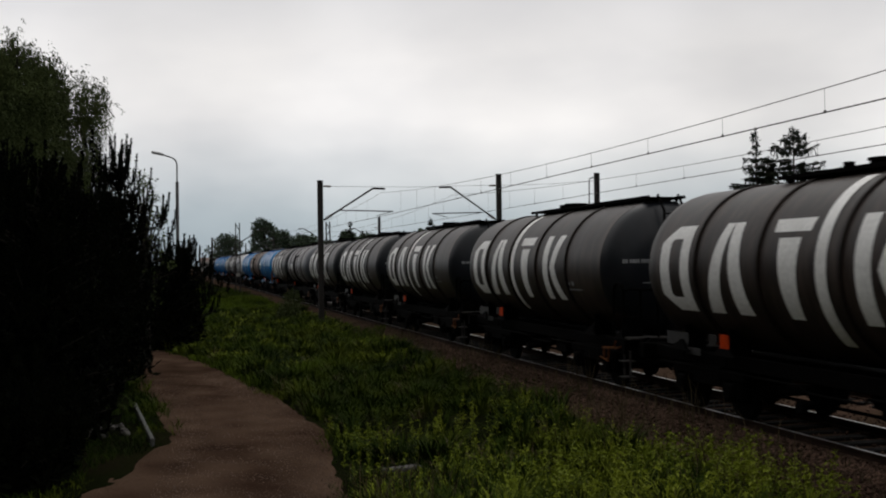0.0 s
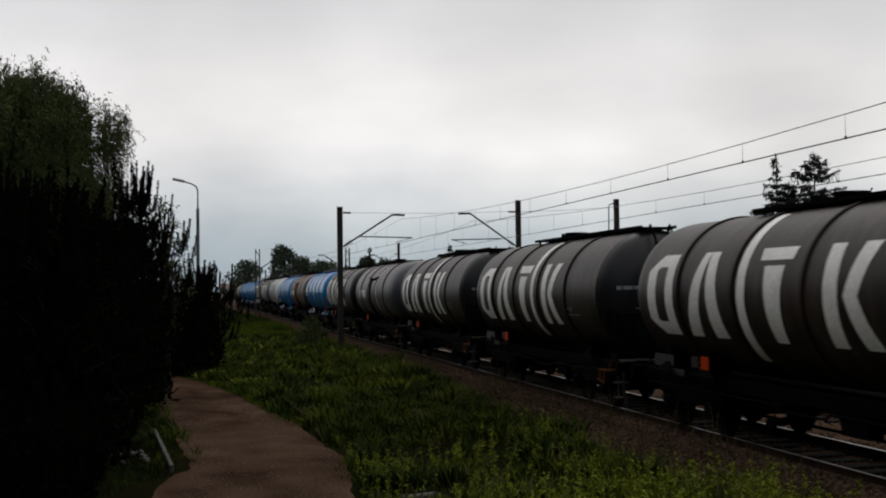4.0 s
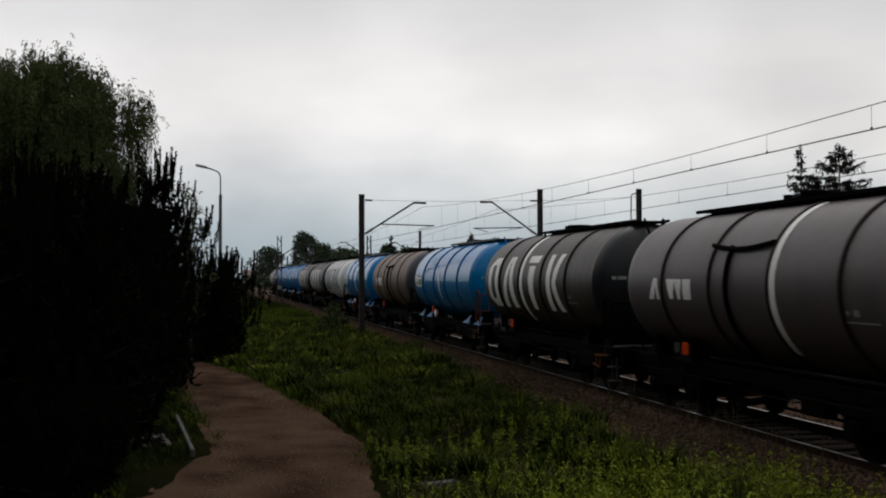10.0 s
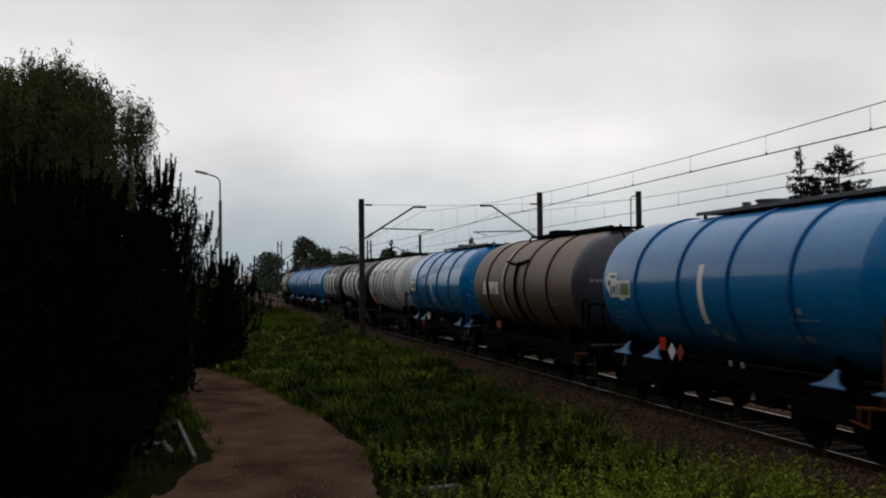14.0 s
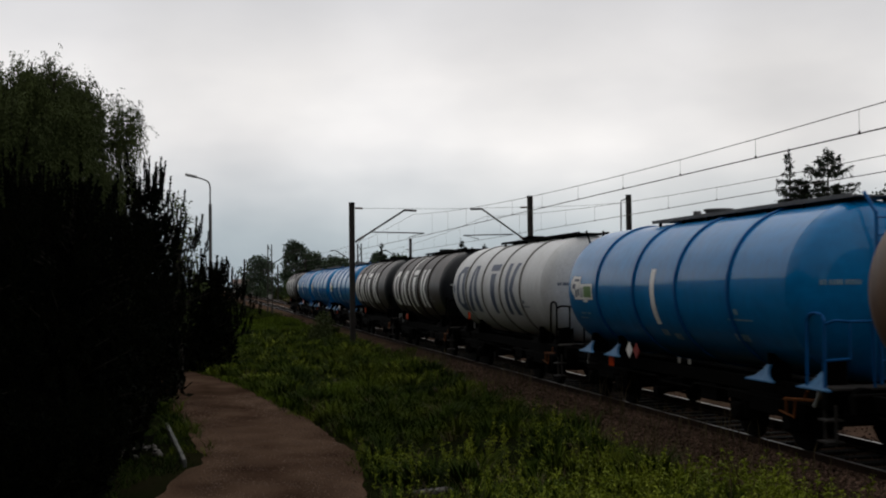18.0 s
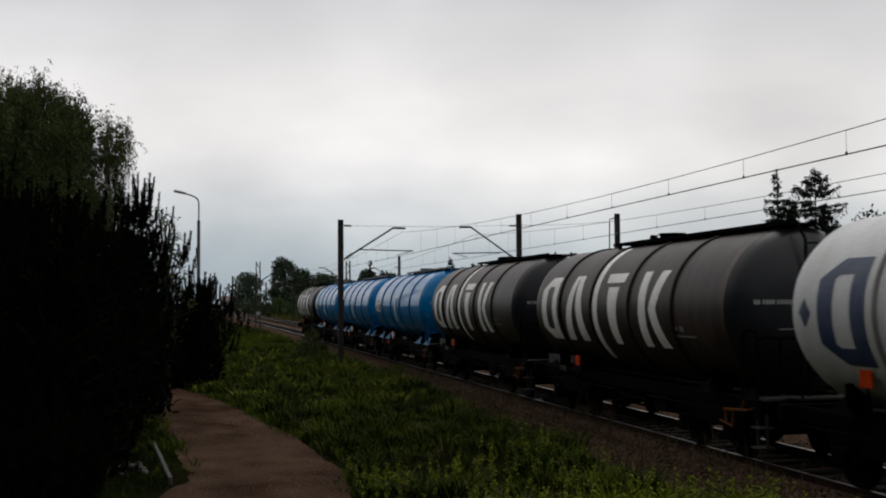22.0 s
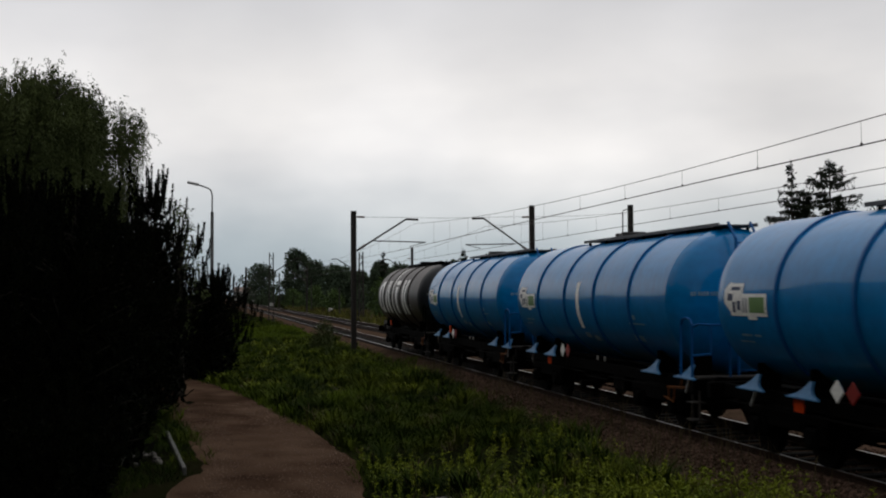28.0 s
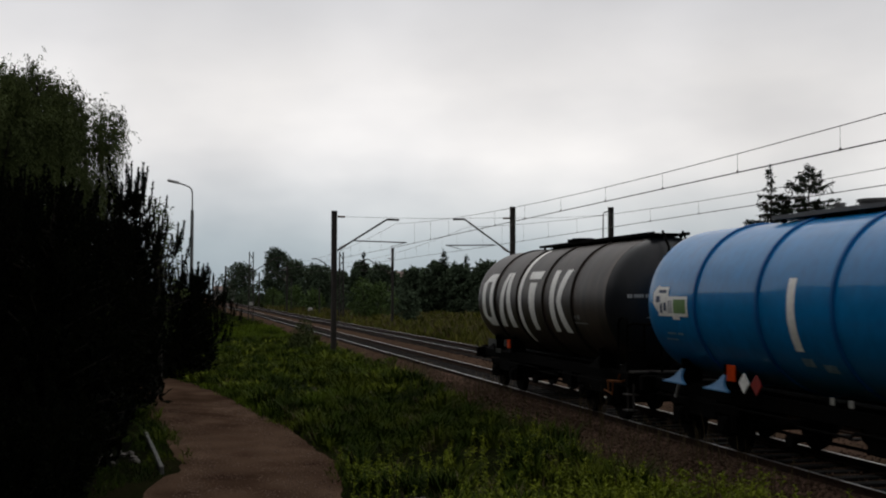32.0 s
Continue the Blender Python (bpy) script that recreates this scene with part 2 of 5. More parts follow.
M = {
    "black_paint": material("black_paint", [(0.0170, 0.0124, 0.0107), (0.0295, 0.0216, 0.0187)], 0.44, scale=0.8, grain=9, stretch=(1, 2.5, 0.5), wear=((0.104, 0.075, 0.061), 1.6, 0.58), coat=0.06, coat_rough=0.3, spec=0.18),
    "grey_paint": material("grey_paint", [(0.060, 0.049, 0.055), (0.086, 0.069, 0.074)], 0.46, scale=0.8, grain=9, stretch=(1, 2.5, 0.5), wear=((0.070, 0.043, 0.034), 1.3, 0.8), coat=0.15, coat_rough=0.3, spec=0.3),
    "brown_paint": material("brown_paint", [(0.088, 0.046, 0.025), (0.135, 0.072, 0.038)], 0.52, scale=0.9, grain=9, stretch=(1, 2.5, 0.5), wear=((0.036, 0.027, 0.023), 1.5, 0.6)),
    "blue_paint": material("blue_paint", [(0.0004, 0.142, 0.372), (0.0008, 0.178, 0.455)], 0.36, scale=0.7, grain=5, stretch=(1, 2, 0.5), coat=0.48, coat_rough=0.07, spec=0.08, wear=((0.003, 0.076, 0.175), 1.4, 0.3)),
    "foot_paint": material("foot_paint", [(0.036, 0.14, 0.297), (0.0765, 0.203, 0.378)], 0.5, scale=5, wear=((0.009, 0.045, 0.108), 7, 0.5), spec=0.2),
    "white_paint": material("white_paint", [(0.53, 0.535, 0.545), (0.62, 0.625, 0.63)], 0.5, scale=0.9, grain=24, stretch=(1, 1.6, 0.7), wear=((0.27, 0.24, 0.21), 1.9, 0.25)),
    "marking_white": material("marking_white", [(0.78, 0.77, 0.75), (0.87, 0.86, 0.84)], 0.55, scale=1.5, grain=14, wear=((0.46, 0.42, 0.38), 2.2, 0.22)),
    "rusty_white": material("rusty_white", [(0.26, 0.20, 0.15), (0.42, 0.34, 0.27)], 0.6, scale=2.5, grain=14, wear=((0.12, 0.065, 0.038), 3.0, 0.7)),
    "marking_dim": material("marking_dim", [(0.22, 0.225, 0.23), (0.32, 0.325, 0.33)], 0.6, scale=3, wear=((0.10, 0.11, 0.12), 5, 0.5)),
    "marking_blue": material("marking_blue", [(0.0153, 0.034, 0.085), (0.0255, 0.04675, 0.1105)], 0.5, scale=1.5, grain=14, wear=((0.136, 0.1445, 0.1615), 2.2, 0.4)),
    "marking_green": material("marking_green", [(0.10, 0.20, 0.06), (0.14, 0.26, 0.08)], 0.5),
    "orange_plate": material("orange_plate", [(0.44, 0.036, 0.002), (0.54, 0.050, 0.003)], 0.7, scale=6, wear=((0.10, 0.03, 0.015), 9, 0.35), spec=0.05),
    "orange_paint": material("orange_paint", [(0.10, 0.032, 0.007), (0.15, 0.048, 0.010)], 0.7, scale=6, wear=((0.02, 0.011, 0.007), 9, 0.6), spec=0.1),
    "red_placard": material("red_placard", [(0.20, 0.006, 0.005), (0.26, 0.009, 0.006)], 0.5, scale=6, wear=((0.06, 0.02, 0.015), 9, 0.4)),
    # leading ends: free of dust, with their darker, bluer shading put into the paint
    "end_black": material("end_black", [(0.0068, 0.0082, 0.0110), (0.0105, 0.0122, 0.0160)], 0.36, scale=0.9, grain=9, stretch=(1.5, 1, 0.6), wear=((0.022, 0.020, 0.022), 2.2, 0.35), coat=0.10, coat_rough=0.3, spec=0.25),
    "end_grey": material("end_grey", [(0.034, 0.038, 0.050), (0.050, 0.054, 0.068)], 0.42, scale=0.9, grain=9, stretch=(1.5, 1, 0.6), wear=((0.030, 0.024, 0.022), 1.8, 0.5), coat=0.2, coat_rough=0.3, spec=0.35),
    "bare_plate": material("bare_plate", [(0.009, 0.0085, 0.0085), (0.0375, 0.035, 0.0335)], 0.7, scale=7, grain=30, wear=((0.003, 0.0025, 0.0025), 9, 0.95)),
    # darker than real grease: shade beneath the wagons is put into this colour
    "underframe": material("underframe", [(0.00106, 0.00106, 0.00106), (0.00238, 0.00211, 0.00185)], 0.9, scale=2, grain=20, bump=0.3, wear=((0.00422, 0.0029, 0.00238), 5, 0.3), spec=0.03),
    "dark_hoop": material("dark_hoop", [(0.0085, 0.0058, 0.0048), (0.0150, 0.0102, 0.0082)], 0.6, scale=2, grain=12, wear=((0.03, 0.018, 0.012), 3, 0.4), spec=0.12),
    "blue_hoop": material("blue_hoop", [(0.0015, 0.069, 0.225), (0.0024, 0.087, 0.27)], 0.5, scale=2, spec=0.12),
    "white_hoop": material("white_hoop", [(0.128, 0.124, 0.12), (0.192, 0.188, 0.176)], 0.6, scale=2),
    # wheel steel carries the same underside shade in its near-black colour
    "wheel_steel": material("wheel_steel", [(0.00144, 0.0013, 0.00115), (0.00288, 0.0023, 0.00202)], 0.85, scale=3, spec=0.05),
    "worn_stencil": material("worn_stencil", [(0.16, 0.27, 0.36), (0.26, 0.38, 0.46)], 0.6, scale=6, wear=((0.01, 0.07, 0.16), 8, 0.8)),
    "galvanised": material("galvanised", [(0.072, 0.072, 0.076), (0.112, 0.112, 0.116)], 0.6, metal=0.2, scale=4),
    "rail_top": material("rail_top", [(0.20, 0.19, 0.18), (0.34, 0.325, 0.31)], 0.34, metal=1.0, scale=2, stretch=(1, 0.2, 1)),
    "rail_rust": material("rail_rust", [(0.018, 0.011, 0.008), (0.036, 0.021, 0.014)], 0.9, scale=2.5, bump=0.2, spec=0.06),
    # sleepers this dark hold the passing wagons' shade in their colour
    "sleeper_wood": material("sleeper_wood", [(0.00403, 0.00302, 0.00242), (0.00726, 0.00566, 0.00464)], 0.9, scale=2, grain=30, bump=0.5, random_tint=0.25, stretch=(4, 0.4, 1), spec=0.08),
    "ballast": material("ballast", [(0.0445, 0.0281, 0.0198), (0.0774, 0.0486, 0.0355)], 0.95, scale=0.7, grain=22, bump=1.0, wear=((0.0182, 0.0198, 0.00741), 0.9, 0.5), spec=0.0),
    "ballast_stone": material("ballast_stone", [(0.034, 0.020, 0.0135), (0.100, 0.062, 0.045)], 0.9, scale=3, grain=30, space="Generated", random_tint=0.6, spec=0.04),
    "mast_steel": material("mast_steel", [(0.0176, 0.016, 0.0152), (0.032, 0.0288, 0.0264)], 0.8, scale=2, grain=20, bump=0.2, wear=((0.048, 0.0304, 0.0208), 4, 0.4), spec=0.25),
    "wire": material("wire", [(0.05, 0.045, 0.04), (0.07, 0.06, 0.055)], 0.6, metal=0.5),
    "insulator": material("insulator", [(0.06, 0.035, 0.025), (0.09, 0.05, 0.035)], 0.3),
    "lamp_metal": material("lamp_metal", [(0.07, 0.07, 0.072), (0.11, 0.11, 0.112)], 0.55, metal=0.4),
    "lamp_head": material("lamp_head", [(0.22, 0.22, 0.22), (0.3, 0.3, 0.3)], 0.5),
    # near-black soil, shown in place of shade where the grass is thinned
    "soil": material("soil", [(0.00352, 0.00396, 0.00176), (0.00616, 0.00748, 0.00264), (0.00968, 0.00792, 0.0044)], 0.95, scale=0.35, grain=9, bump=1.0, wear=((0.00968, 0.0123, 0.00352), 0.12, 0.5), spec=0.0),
    "lane_stone": material("lane_stone", [(0.0756, 0.0518, 0.041), (0.206, 0.152, 0.124)], 0.95, scale=3, space="Generated", random_tint=0.4, spec=0.03),
    "path": material("path", [(0.0256, 0.0146, 0.00989), (0.0511, 0.0314, 0.0213), (0.0868, 0.0558, 0.0386)], 0.95, scale=1.1, grain=17, bump=1.0, stretch=(0.9, 0.8, 1), wear=((0.0204, 0.0126, 0.00896), 2.2, 0.6), spec=0.0),
    "kerb": material("kerb", [(0.0294, 0.0294, 0.027), (0.0441, 0.0441, 0.0412)], 0.8, scale=3, wear=((0.0147, 0.0176, 0.00885), 6, 0.5)),
    "pale_stone": material("pale_stone", [(0.0381, 0.0336, 0.0296), (0.0672, 0.0605, 0.0538)], 0.9, scale=3),
    "grass": material("grass", [(0.00441, 0.00981, 0.000816), (0.022, 0.0358, 0.00286), (0.0606, 0.0718, 0.00586)], 0.8, scale=0.42, grain=3, space="Object", spec=0.04),
    "meadow": material("meadow", [(0.03, 0.036, 0.0064), (0.062, 0.066, 0.0112), (0.095, 0.085, 0.0176)], 0.8, scale=0.25, grain=3, spec=0.05),
    "fresh_grass": material("fresh_grass", [(0.0252, 0.0416, 0.00288), (0.0521, 0.0784, 0.00528), (0.0798, 0.104, 0.00768)], 0.8, scale=0.5, grain=3, spec=0.05),
    "dry_grass": material("dry_grass", [(0.051, 0.0372, 0.0168), (0.078, 0.0588, 0.027)], 0.8, scale=0.5, spec=0.2),
    "weed": material("weed", [(0.0733, 0.102, 0.00499), (0.174, 0.199, 0.0122)], 0.75, scale=0.6, grain=4, spec=0.1),
    "willow_leaf": material("willow_leaf", [(0.0205, 0.028, 0.00881), (0.0617, 0.0779, 0.025)], 0.8, scale=0.5, grain=3, spec=0.05),
    # near-black: the deep shade among the needles is put into the colour
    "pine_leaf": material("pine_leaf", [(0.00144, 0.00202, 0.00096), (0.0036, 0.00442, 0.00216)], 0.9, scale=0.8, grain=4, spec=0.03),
    "spruce_leaf": material("spruce_leaf", [(0.008, 0.012, 0.007), (0.014, 0.019, 0.010)], 0.9, scale=0.8, grain=4, spec=0.04),
    # distance haze is put into this leaf colour, paler and bluer than near foliage
    "far_leaf": material("far_leaf", [(0.032, 0.047, 0.030), (0.062, 0.086, 0.048)], 0.9, scale=0.1, grain=1, spec=0.05),
    "bush_leaf": material("bush_leaf", [(0.0338, 0.0585, 0.0135), (0.0562, 0.09, 0.0225)], 0.8, scale=0.2, grain=2, spec=0.15),
    "bark": material("bark", [(0.014, 0.012, 0.010), (0.028, 0.024, 0.019)], 0.95, scale=3, grain=20, bump=0.8, stretch=(3, 3, 0.5), spec=0.1),
    "plaster": material("plaster", [(0.21, 0.203, 0.189), (0.266, 0.259, 0.245)], 0.9, scale=0.6),
    "roof": material("roof", [(0.10, 0.07, 0.06), (0.14, 0.10, 0.085)], 0.9, scale=0.8),
    "dark_pane": material("dark_pane", [(0.02, 0.022, 0.025), (0.03, 0.032, 0.035)], 0.15),
}


# ---- mesh helpers ----
def mesh_of(name, verts, faces, mats, smooth=False):
    me = bpy.data.meshes.new(name)
    verts = np.asarray(verts, dtype=np.float32).reshape(-1, 3)
    faces = np.asarray(faces, dtype=np.int32)
    k = faces.shape[1]
    me.vertices.add(len(verts))
    me.vertices.foreach_set("co", verts.ravel())
    me.loops.add(faces.size)
    me.loops.foreach_set("vertex_index", faces.ravel())
    me.polygons.add(len(faces))
    me.polygons.foreach_set("loop_start", np.arange(0, faces.size, k, dtype=np.int32))
    me.polygons.foreach_set("loop_total", np.full(len(faces), k, dtype=np.int32))
    if smooth:
        me.polygons.foreach_set("use_smooth", np.ones(len(faces), dtype=bool))
    me.update(calc_edges=True)
    for m in mats if isinstance(mats, (list, tuple)) else [mats]:
        me.materials.append(m)
    return me


def finish(bm, name, mat, smooth=None):
    """bmesh to mesh; smooth: shade faces smooth where they meet below that angle in degrees."""
    me = bpy.data.meshes.new(name)
    bmesh.ops.recalc_face_normals(bm, faces=bm.faces)
    if smooth:
        for f in bm.faces:
            f.smooth = True
        for e in bm.edges:
            e.smooth = len(e.link_faces) < 2 or e.calc_face_angle(0) < radians(smooth)
    bm.to_mesh(me)
    bm.free()
    me.materials.append(mat)
    return me


def part(name, data, mat, parent, label="", at=None, smooth=None):
    """One mesh object under a thing or a part; data is a bmesh or a ready mesh."""
    me = finish(data, name, mat, smooth) if isinstance(data, bmesh.types.BMesh) else data
    ob = new(name, me)
    ob.parent = parent
    if at is not None:
        ob.matrix_basis = at
    if label:
        ob["label"] = label
    return ob


def thing(name, label, category, group="", kind="", at=None):
    ob = new(name)
    ob.empty_display_size = 0.3
    if at is not None:
        ob.matrix_basis = at
    return tagged(ob, label, category, group, kind)


def add_box(bm, lo, hi, bevel=0.0, m=None):
    lo, hi = Vector(lo), Vector(hi)
    g = bmesh.ops.create_cube(bm, size=1.0, matrix=Matrix.Translation((lo + hi) / 2) @ Matrix.Diagonal((*(hi - lo), 1)))
    vs = g["verts"]
    if bevel:
        es = list({e for v in vs for e in v.link_edges})
        r = bmesh.ops.bevel(bm, geom=es, offset=bevel, segments=1, affect="EDGES")
        vs = r["verts"]
    if m is not None:
        bmesh.ops.transform(bm, matrix=m, verts=list({v for v in vs}))
    return bm


def add_tube(bm, a, b, r, sides=8, r2=None):
    a, b = Vector(a), Vector(b)
    q = (b - a).to_track_quat("Z", "Y").to_matrix().to_4x4()
    bmesh.ops.create_cone(bm, cap_ends=True, segments=sides, radius1=r, radius2=r if r2 is None else r2, depth=(b - a).length,
                          matrix=Matrix.Translation((a + b) / 2) @ q)
    return bm


def add_line(bm, pts, r, sides=6):
    for a, b in zip(pts, pts[1:]):
        add_tube(bm, a, b, r, sides)
    return bm


def tube_mesh(bm_pts, r, sides=6):
    bm = bmesh.new()
    return add_line(bm, bm_pts, r, sides)


def lathe_y(profile, segs=48):
    """A solid turned about the y axis from (y, radius) pairs."""
    bm = bmesh.new()
    rings = []
    for y, r in profile:
        rings.append([bm.verts.new((r * math.sin(2 * math.pi * k / segs), y, r * math.cos(2 * math.pi * k / segs))) for k in range(segs)])
    for a, b in zip(rings, rings[1:]):
        for k in range(segs):
            bm.faces.new((a[k], a[(k + 1) % segs], b[(k + 1) % segs], b[k]))
    bm.faces.new(rings[0])
    bm.faces.new(rings[-1])
    return bm


def box(lo, hi, bevel=0.0):
    return add_box(bmesh.new(), lo, hi, bevel)


def tube(a, b, r, sides=8, r2=None):
    return add_tube(bmesh.new(), a, b, r, sides, r2)


# ---- the large structure: ground, path, tracks ----
TRACKS = (10.6, 14.87)          # centre lines of the two tracks, which run along y
RAIL_Z, RAIL_X = 0.09, 0.79     # height of the rail heads, and their distance from the centre line


def path_middle(y):
    return np.interp(y, [-12, 0, 12, 18, 22, 27, 33, 38, 44, 52, 60], [-0.2, 0.2, 0.8, 1.2, 1.55, 1.2, 0.55, -0.15, -1.6, -5, -9.5])


def ground_z(x, y):
    x, y = np.asarray(x, float), np.asarray(y, float)
    z = -0.42 + 0 * x
    z = z + 0.10 * np.sin(x * 0.9 + 1.3) * np.sin(y * 0.37 + 0.4) * (np.abs(x - path_middle(y)) > 1.8) * (x < 8)
    z = z + 0.20 * np.exp(-((x - 7.2) / 1.3) ** 2)                      # the verge swells before the track
    z = z - 0.28 * np.exp(-((x - 4.6) / 1.5) ** 2 - ((y - 24) / 5) ** 2)   # a hollow whose shade is imitated by bare dark soil
    z = np.where((x > 8.2) & (x < 17.6), -0.50, z)                     # under the ballast
    far = np.clip((x - 18) / 10, 0, 1)
    return z - 0.35 * far


def sheet(name, xs, ys, zf, mat):
    X, Y = np.meshgrid(xs, ys)
    V = np.stack([X.ravel(), Y.ravel(), zf(X, Y).ravel()], 1)
    nx, ny = len(xs), len(ys)
    i = (np.arange(ny - 1)[:, None] * nx + np.arange(nx - 1)[None]).ravel()
    return mesh_of(name, V, np.stack([i, i + 1, i + nx + 1, i + nx], 1), mat, True)


gx = np.concatenate([[-2500, -900, -300, -120, -60, -40], np.arange(-30, -8, 2.0), np.arange(-8, 20, 0.35), np.arange(20, 60, 3.0), [70, 90, 130, 200, 400, 1000, 2500]])
gy = np.concatenate([[-900, -300, -100, -40, -20], np.arange(-10, 60, 0.5), np.arange(60, 130, 3.0), [150, 180, 220, 300, 450, 800, 1600, 4000]])
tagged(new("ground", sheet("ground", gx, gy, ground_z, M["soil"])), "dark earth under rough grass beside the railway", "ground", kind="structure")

# the worn lane: a slightly cambered sheet with ragged edges and shallow wheel tracks
py = np.arange(-12, 56, 0.25)
pu = np.linspace(-1, 1, 25)
U, Y = np.meshgrid(pu, py)
half = 1.50 + 0.04 * np.sin(Y * 0.9 + 2 * U) + 0.02 * np.sin(Y * 2.3 + U) + 0.02 * np.sin(Y * 6.1 + 1)
half = half + (U < 0) * 0.85 * np.clip((21.0 - Y) / 3, 0, 1)
PX = path_middle(Y) + U * half
PZ = -0.375 - 0.05 * np.abs(U) ** 6 - 0.018 * (np.exp(-((np.abs(U) - 0.5) / 0.13) ** 2)) + 0.006 * np.sin(Y * 5 + U * 7)
i = (np.arange(len(py) - 1)[:, None] * 25 + np.arange(24)[None]).ravel()
tagged(new("path", mesh_of("path", np.stack([PX, Y, PZ], 2), np.stack([i, i + 1, i + 26, i + 25], 1), M["path"], True)),
       "worn brown unpaved lane with faint wheel tracks", "lane", kind="structure")

# ballast: a bed with sloping shoulders along both tracks
bx = np.array([7.9, 8.3, 8.75, 9.0, 9.3, 9.6, 10.0, 10.6, 11.2, 11.6, 12.1, 12.8, 13.4, 14.0, 14.4, 14.95, 15.5, 16.0, 16.6, 17.0, 17.6, 18.2])
bz = np.array([-0.52, -0.38, -0.22, -0.11, -0.055, -0.045, -0.10, -0.12, -0.11, -0.10, -0.13, -0.19, -0.13, -0.10, -0.11, -0.12, -0.11, -0.06, -0.08, -0.26, -0.46, -0.7])
by = np.concatenate([np.arange(-30, 80, 0.4), np.arange(80, 300, 4.0), [400, 700, 1200]])
rng = np.random.RandomState(4)
BX, BY = np.meshgrid(bx, by)
BZ = np.interp(BX, bx, bz) + rng.uniform(-0.022, 0.022, BX.shape)
i = (np.arange(len(by) - 1)[:, None] * len(bx) + np.arange(len(bx) - 1)[None]).ravel()
ballast = tagged(new("ballast", mesh_of("ballast", np.stack([BX, BY, BZ], 2), np.stack([i, i + 1, i + len(bx) + 1, i + len(bx)], 1), M["ballast"], True)),
                 "brown railway ballast bed under two tracks", "ballast", kind="structure")


def stones(n, x0, x1, y0, y1, zf, size, seed):
    """Loose broken stones as one mesh of small uneven octahedra."""
    r = np.random.RandomState(seed)
    c = np.stack([r.uniform(x0, x1, n), y0 + (y1 - y0) * r.uniform(0, 1, n) ** 1.6, np.zeros(n)], 1)
    c[:, 2] = zf(c[:, 0], c[:, 1])
    base = np.array([(1, 0, 0), (0, 1, 0), (-1, 0, 0), (0, -1, 0), (0, 0, 0.8), (0, 0, -0.8)])
    v = base[None] * r.uniform(0.55, 1.35, (n, 6, 3)) * (size * r.uniform(0.6, 1.3, (n, 1, 1)))
    a = r.uniform(0, 6.3, n)
    ca, sa = np.cos(a)[:, None], np.sin(a)[:, None]
    v = np.stack([v[..., 0] * ca - v[..., 1] * sa, v[..., 0] * sa + v[..., 1] * ca, v[..., 2]], 2) + c[:, None]
    f = np.array([(0, 1, 4), (1, 2, 4), (2, 3, 4), (3, 0, 4), (1, 0, 5), (2, 1, 5), (3, 2, 5), (0, 3, 5)])
    return v.reshape(-1, 3), (f[None] + 6 * np.arange(n)[:, None, None]).reshape(-1, 3)


v, f = stones(16000, 8.2, 17.2, 9, 75, lambda x, y: np.interp(x, bx, bz) + 0.012, 0.034, 11)
tagged(new("ballast_stones", mesh_of("ballast_stones", v, f, M["ballast_stone"])), "loose brown broken ballast stones between the rails", "gravel", kind="stuff")


v, f = stones(9000, 8.25, 9.75, 11, 42, lambda x, y: np.interp(x, bx, bz) + 0.014, 0.042, 13)
tagged(new("shoulder_stones", mesh_of("shoulder_stones", v, f, M["ballast_stone"])), "loose reddish-brown broken stones on the ballast shoulder", "gravel", kind="stuff")

v, f = stones(8000, -1.3, 1.42, 15, 34, lambda x, y: 0 * x, 0.010, 12)
v[:, 0] += path_middle(v[:, 1])
v[:, 2] += -0.378
tagged(new("lane_gravel", mesh_of("lane_gravel", v, f, M["lane_stone"])), "small loose stones on the worn lane", "gravel", kind="stuff")


RAIL_SECTION = [(-0.065, -0.16), (0.065, -0.16), (0.065, -0.145), (0.012, -0.125), (0.012, -0.045), (0.034, -0.035), (0.036, -0.004), (-0.036, -0.004), (-0.034, -0.035), (-0.012, -0.045), (-0.012, -0.125), (-0.065, -0.145)]


def rail_mesh(y0, y1):
    sec = RAIL_SECTION
    bm = bmesh.new()
    a = [bm.verts.new((x, y0, z)) for x, z in sec]
    b = [bm.verts.new((x, y1, z)) for x, z in sec]
    n = len(sec)
    for k in range(n):
        bm.faces.new((a[k], a[(k + 1) % n], b[(k + 1) % n], b[k]))
    bm.faces.new(a)
    bm.faces.new(b)
    return finish(bm, "rail", M["rail_rust"])


rail_me = rail_mesh(-40, 900)
head_me = finish(box((-0.026, -40, -0.006), (0.026, 900, 0.0), 0.002), "rail_head", M["rail_top"])
track_obs = []
for k, cx in enumerate(TRACKS):
    tr = thing("railway_track", "straight railway track with rusty rails and bright worn rail heads on sleepers", "railway track", "parallel railway tracks", "structure")
    tr.location = (cx, 0, RAIL_Z)
    track_obs.append(tr)
    for s in (-1, 1):
        r = part("rail", rail_me, None, tr, at=pose(s * RAIL_X, 0, 0))
        part("rail_head", head_me, None, r, "bright worn rail head")

# ---- overhead line ----


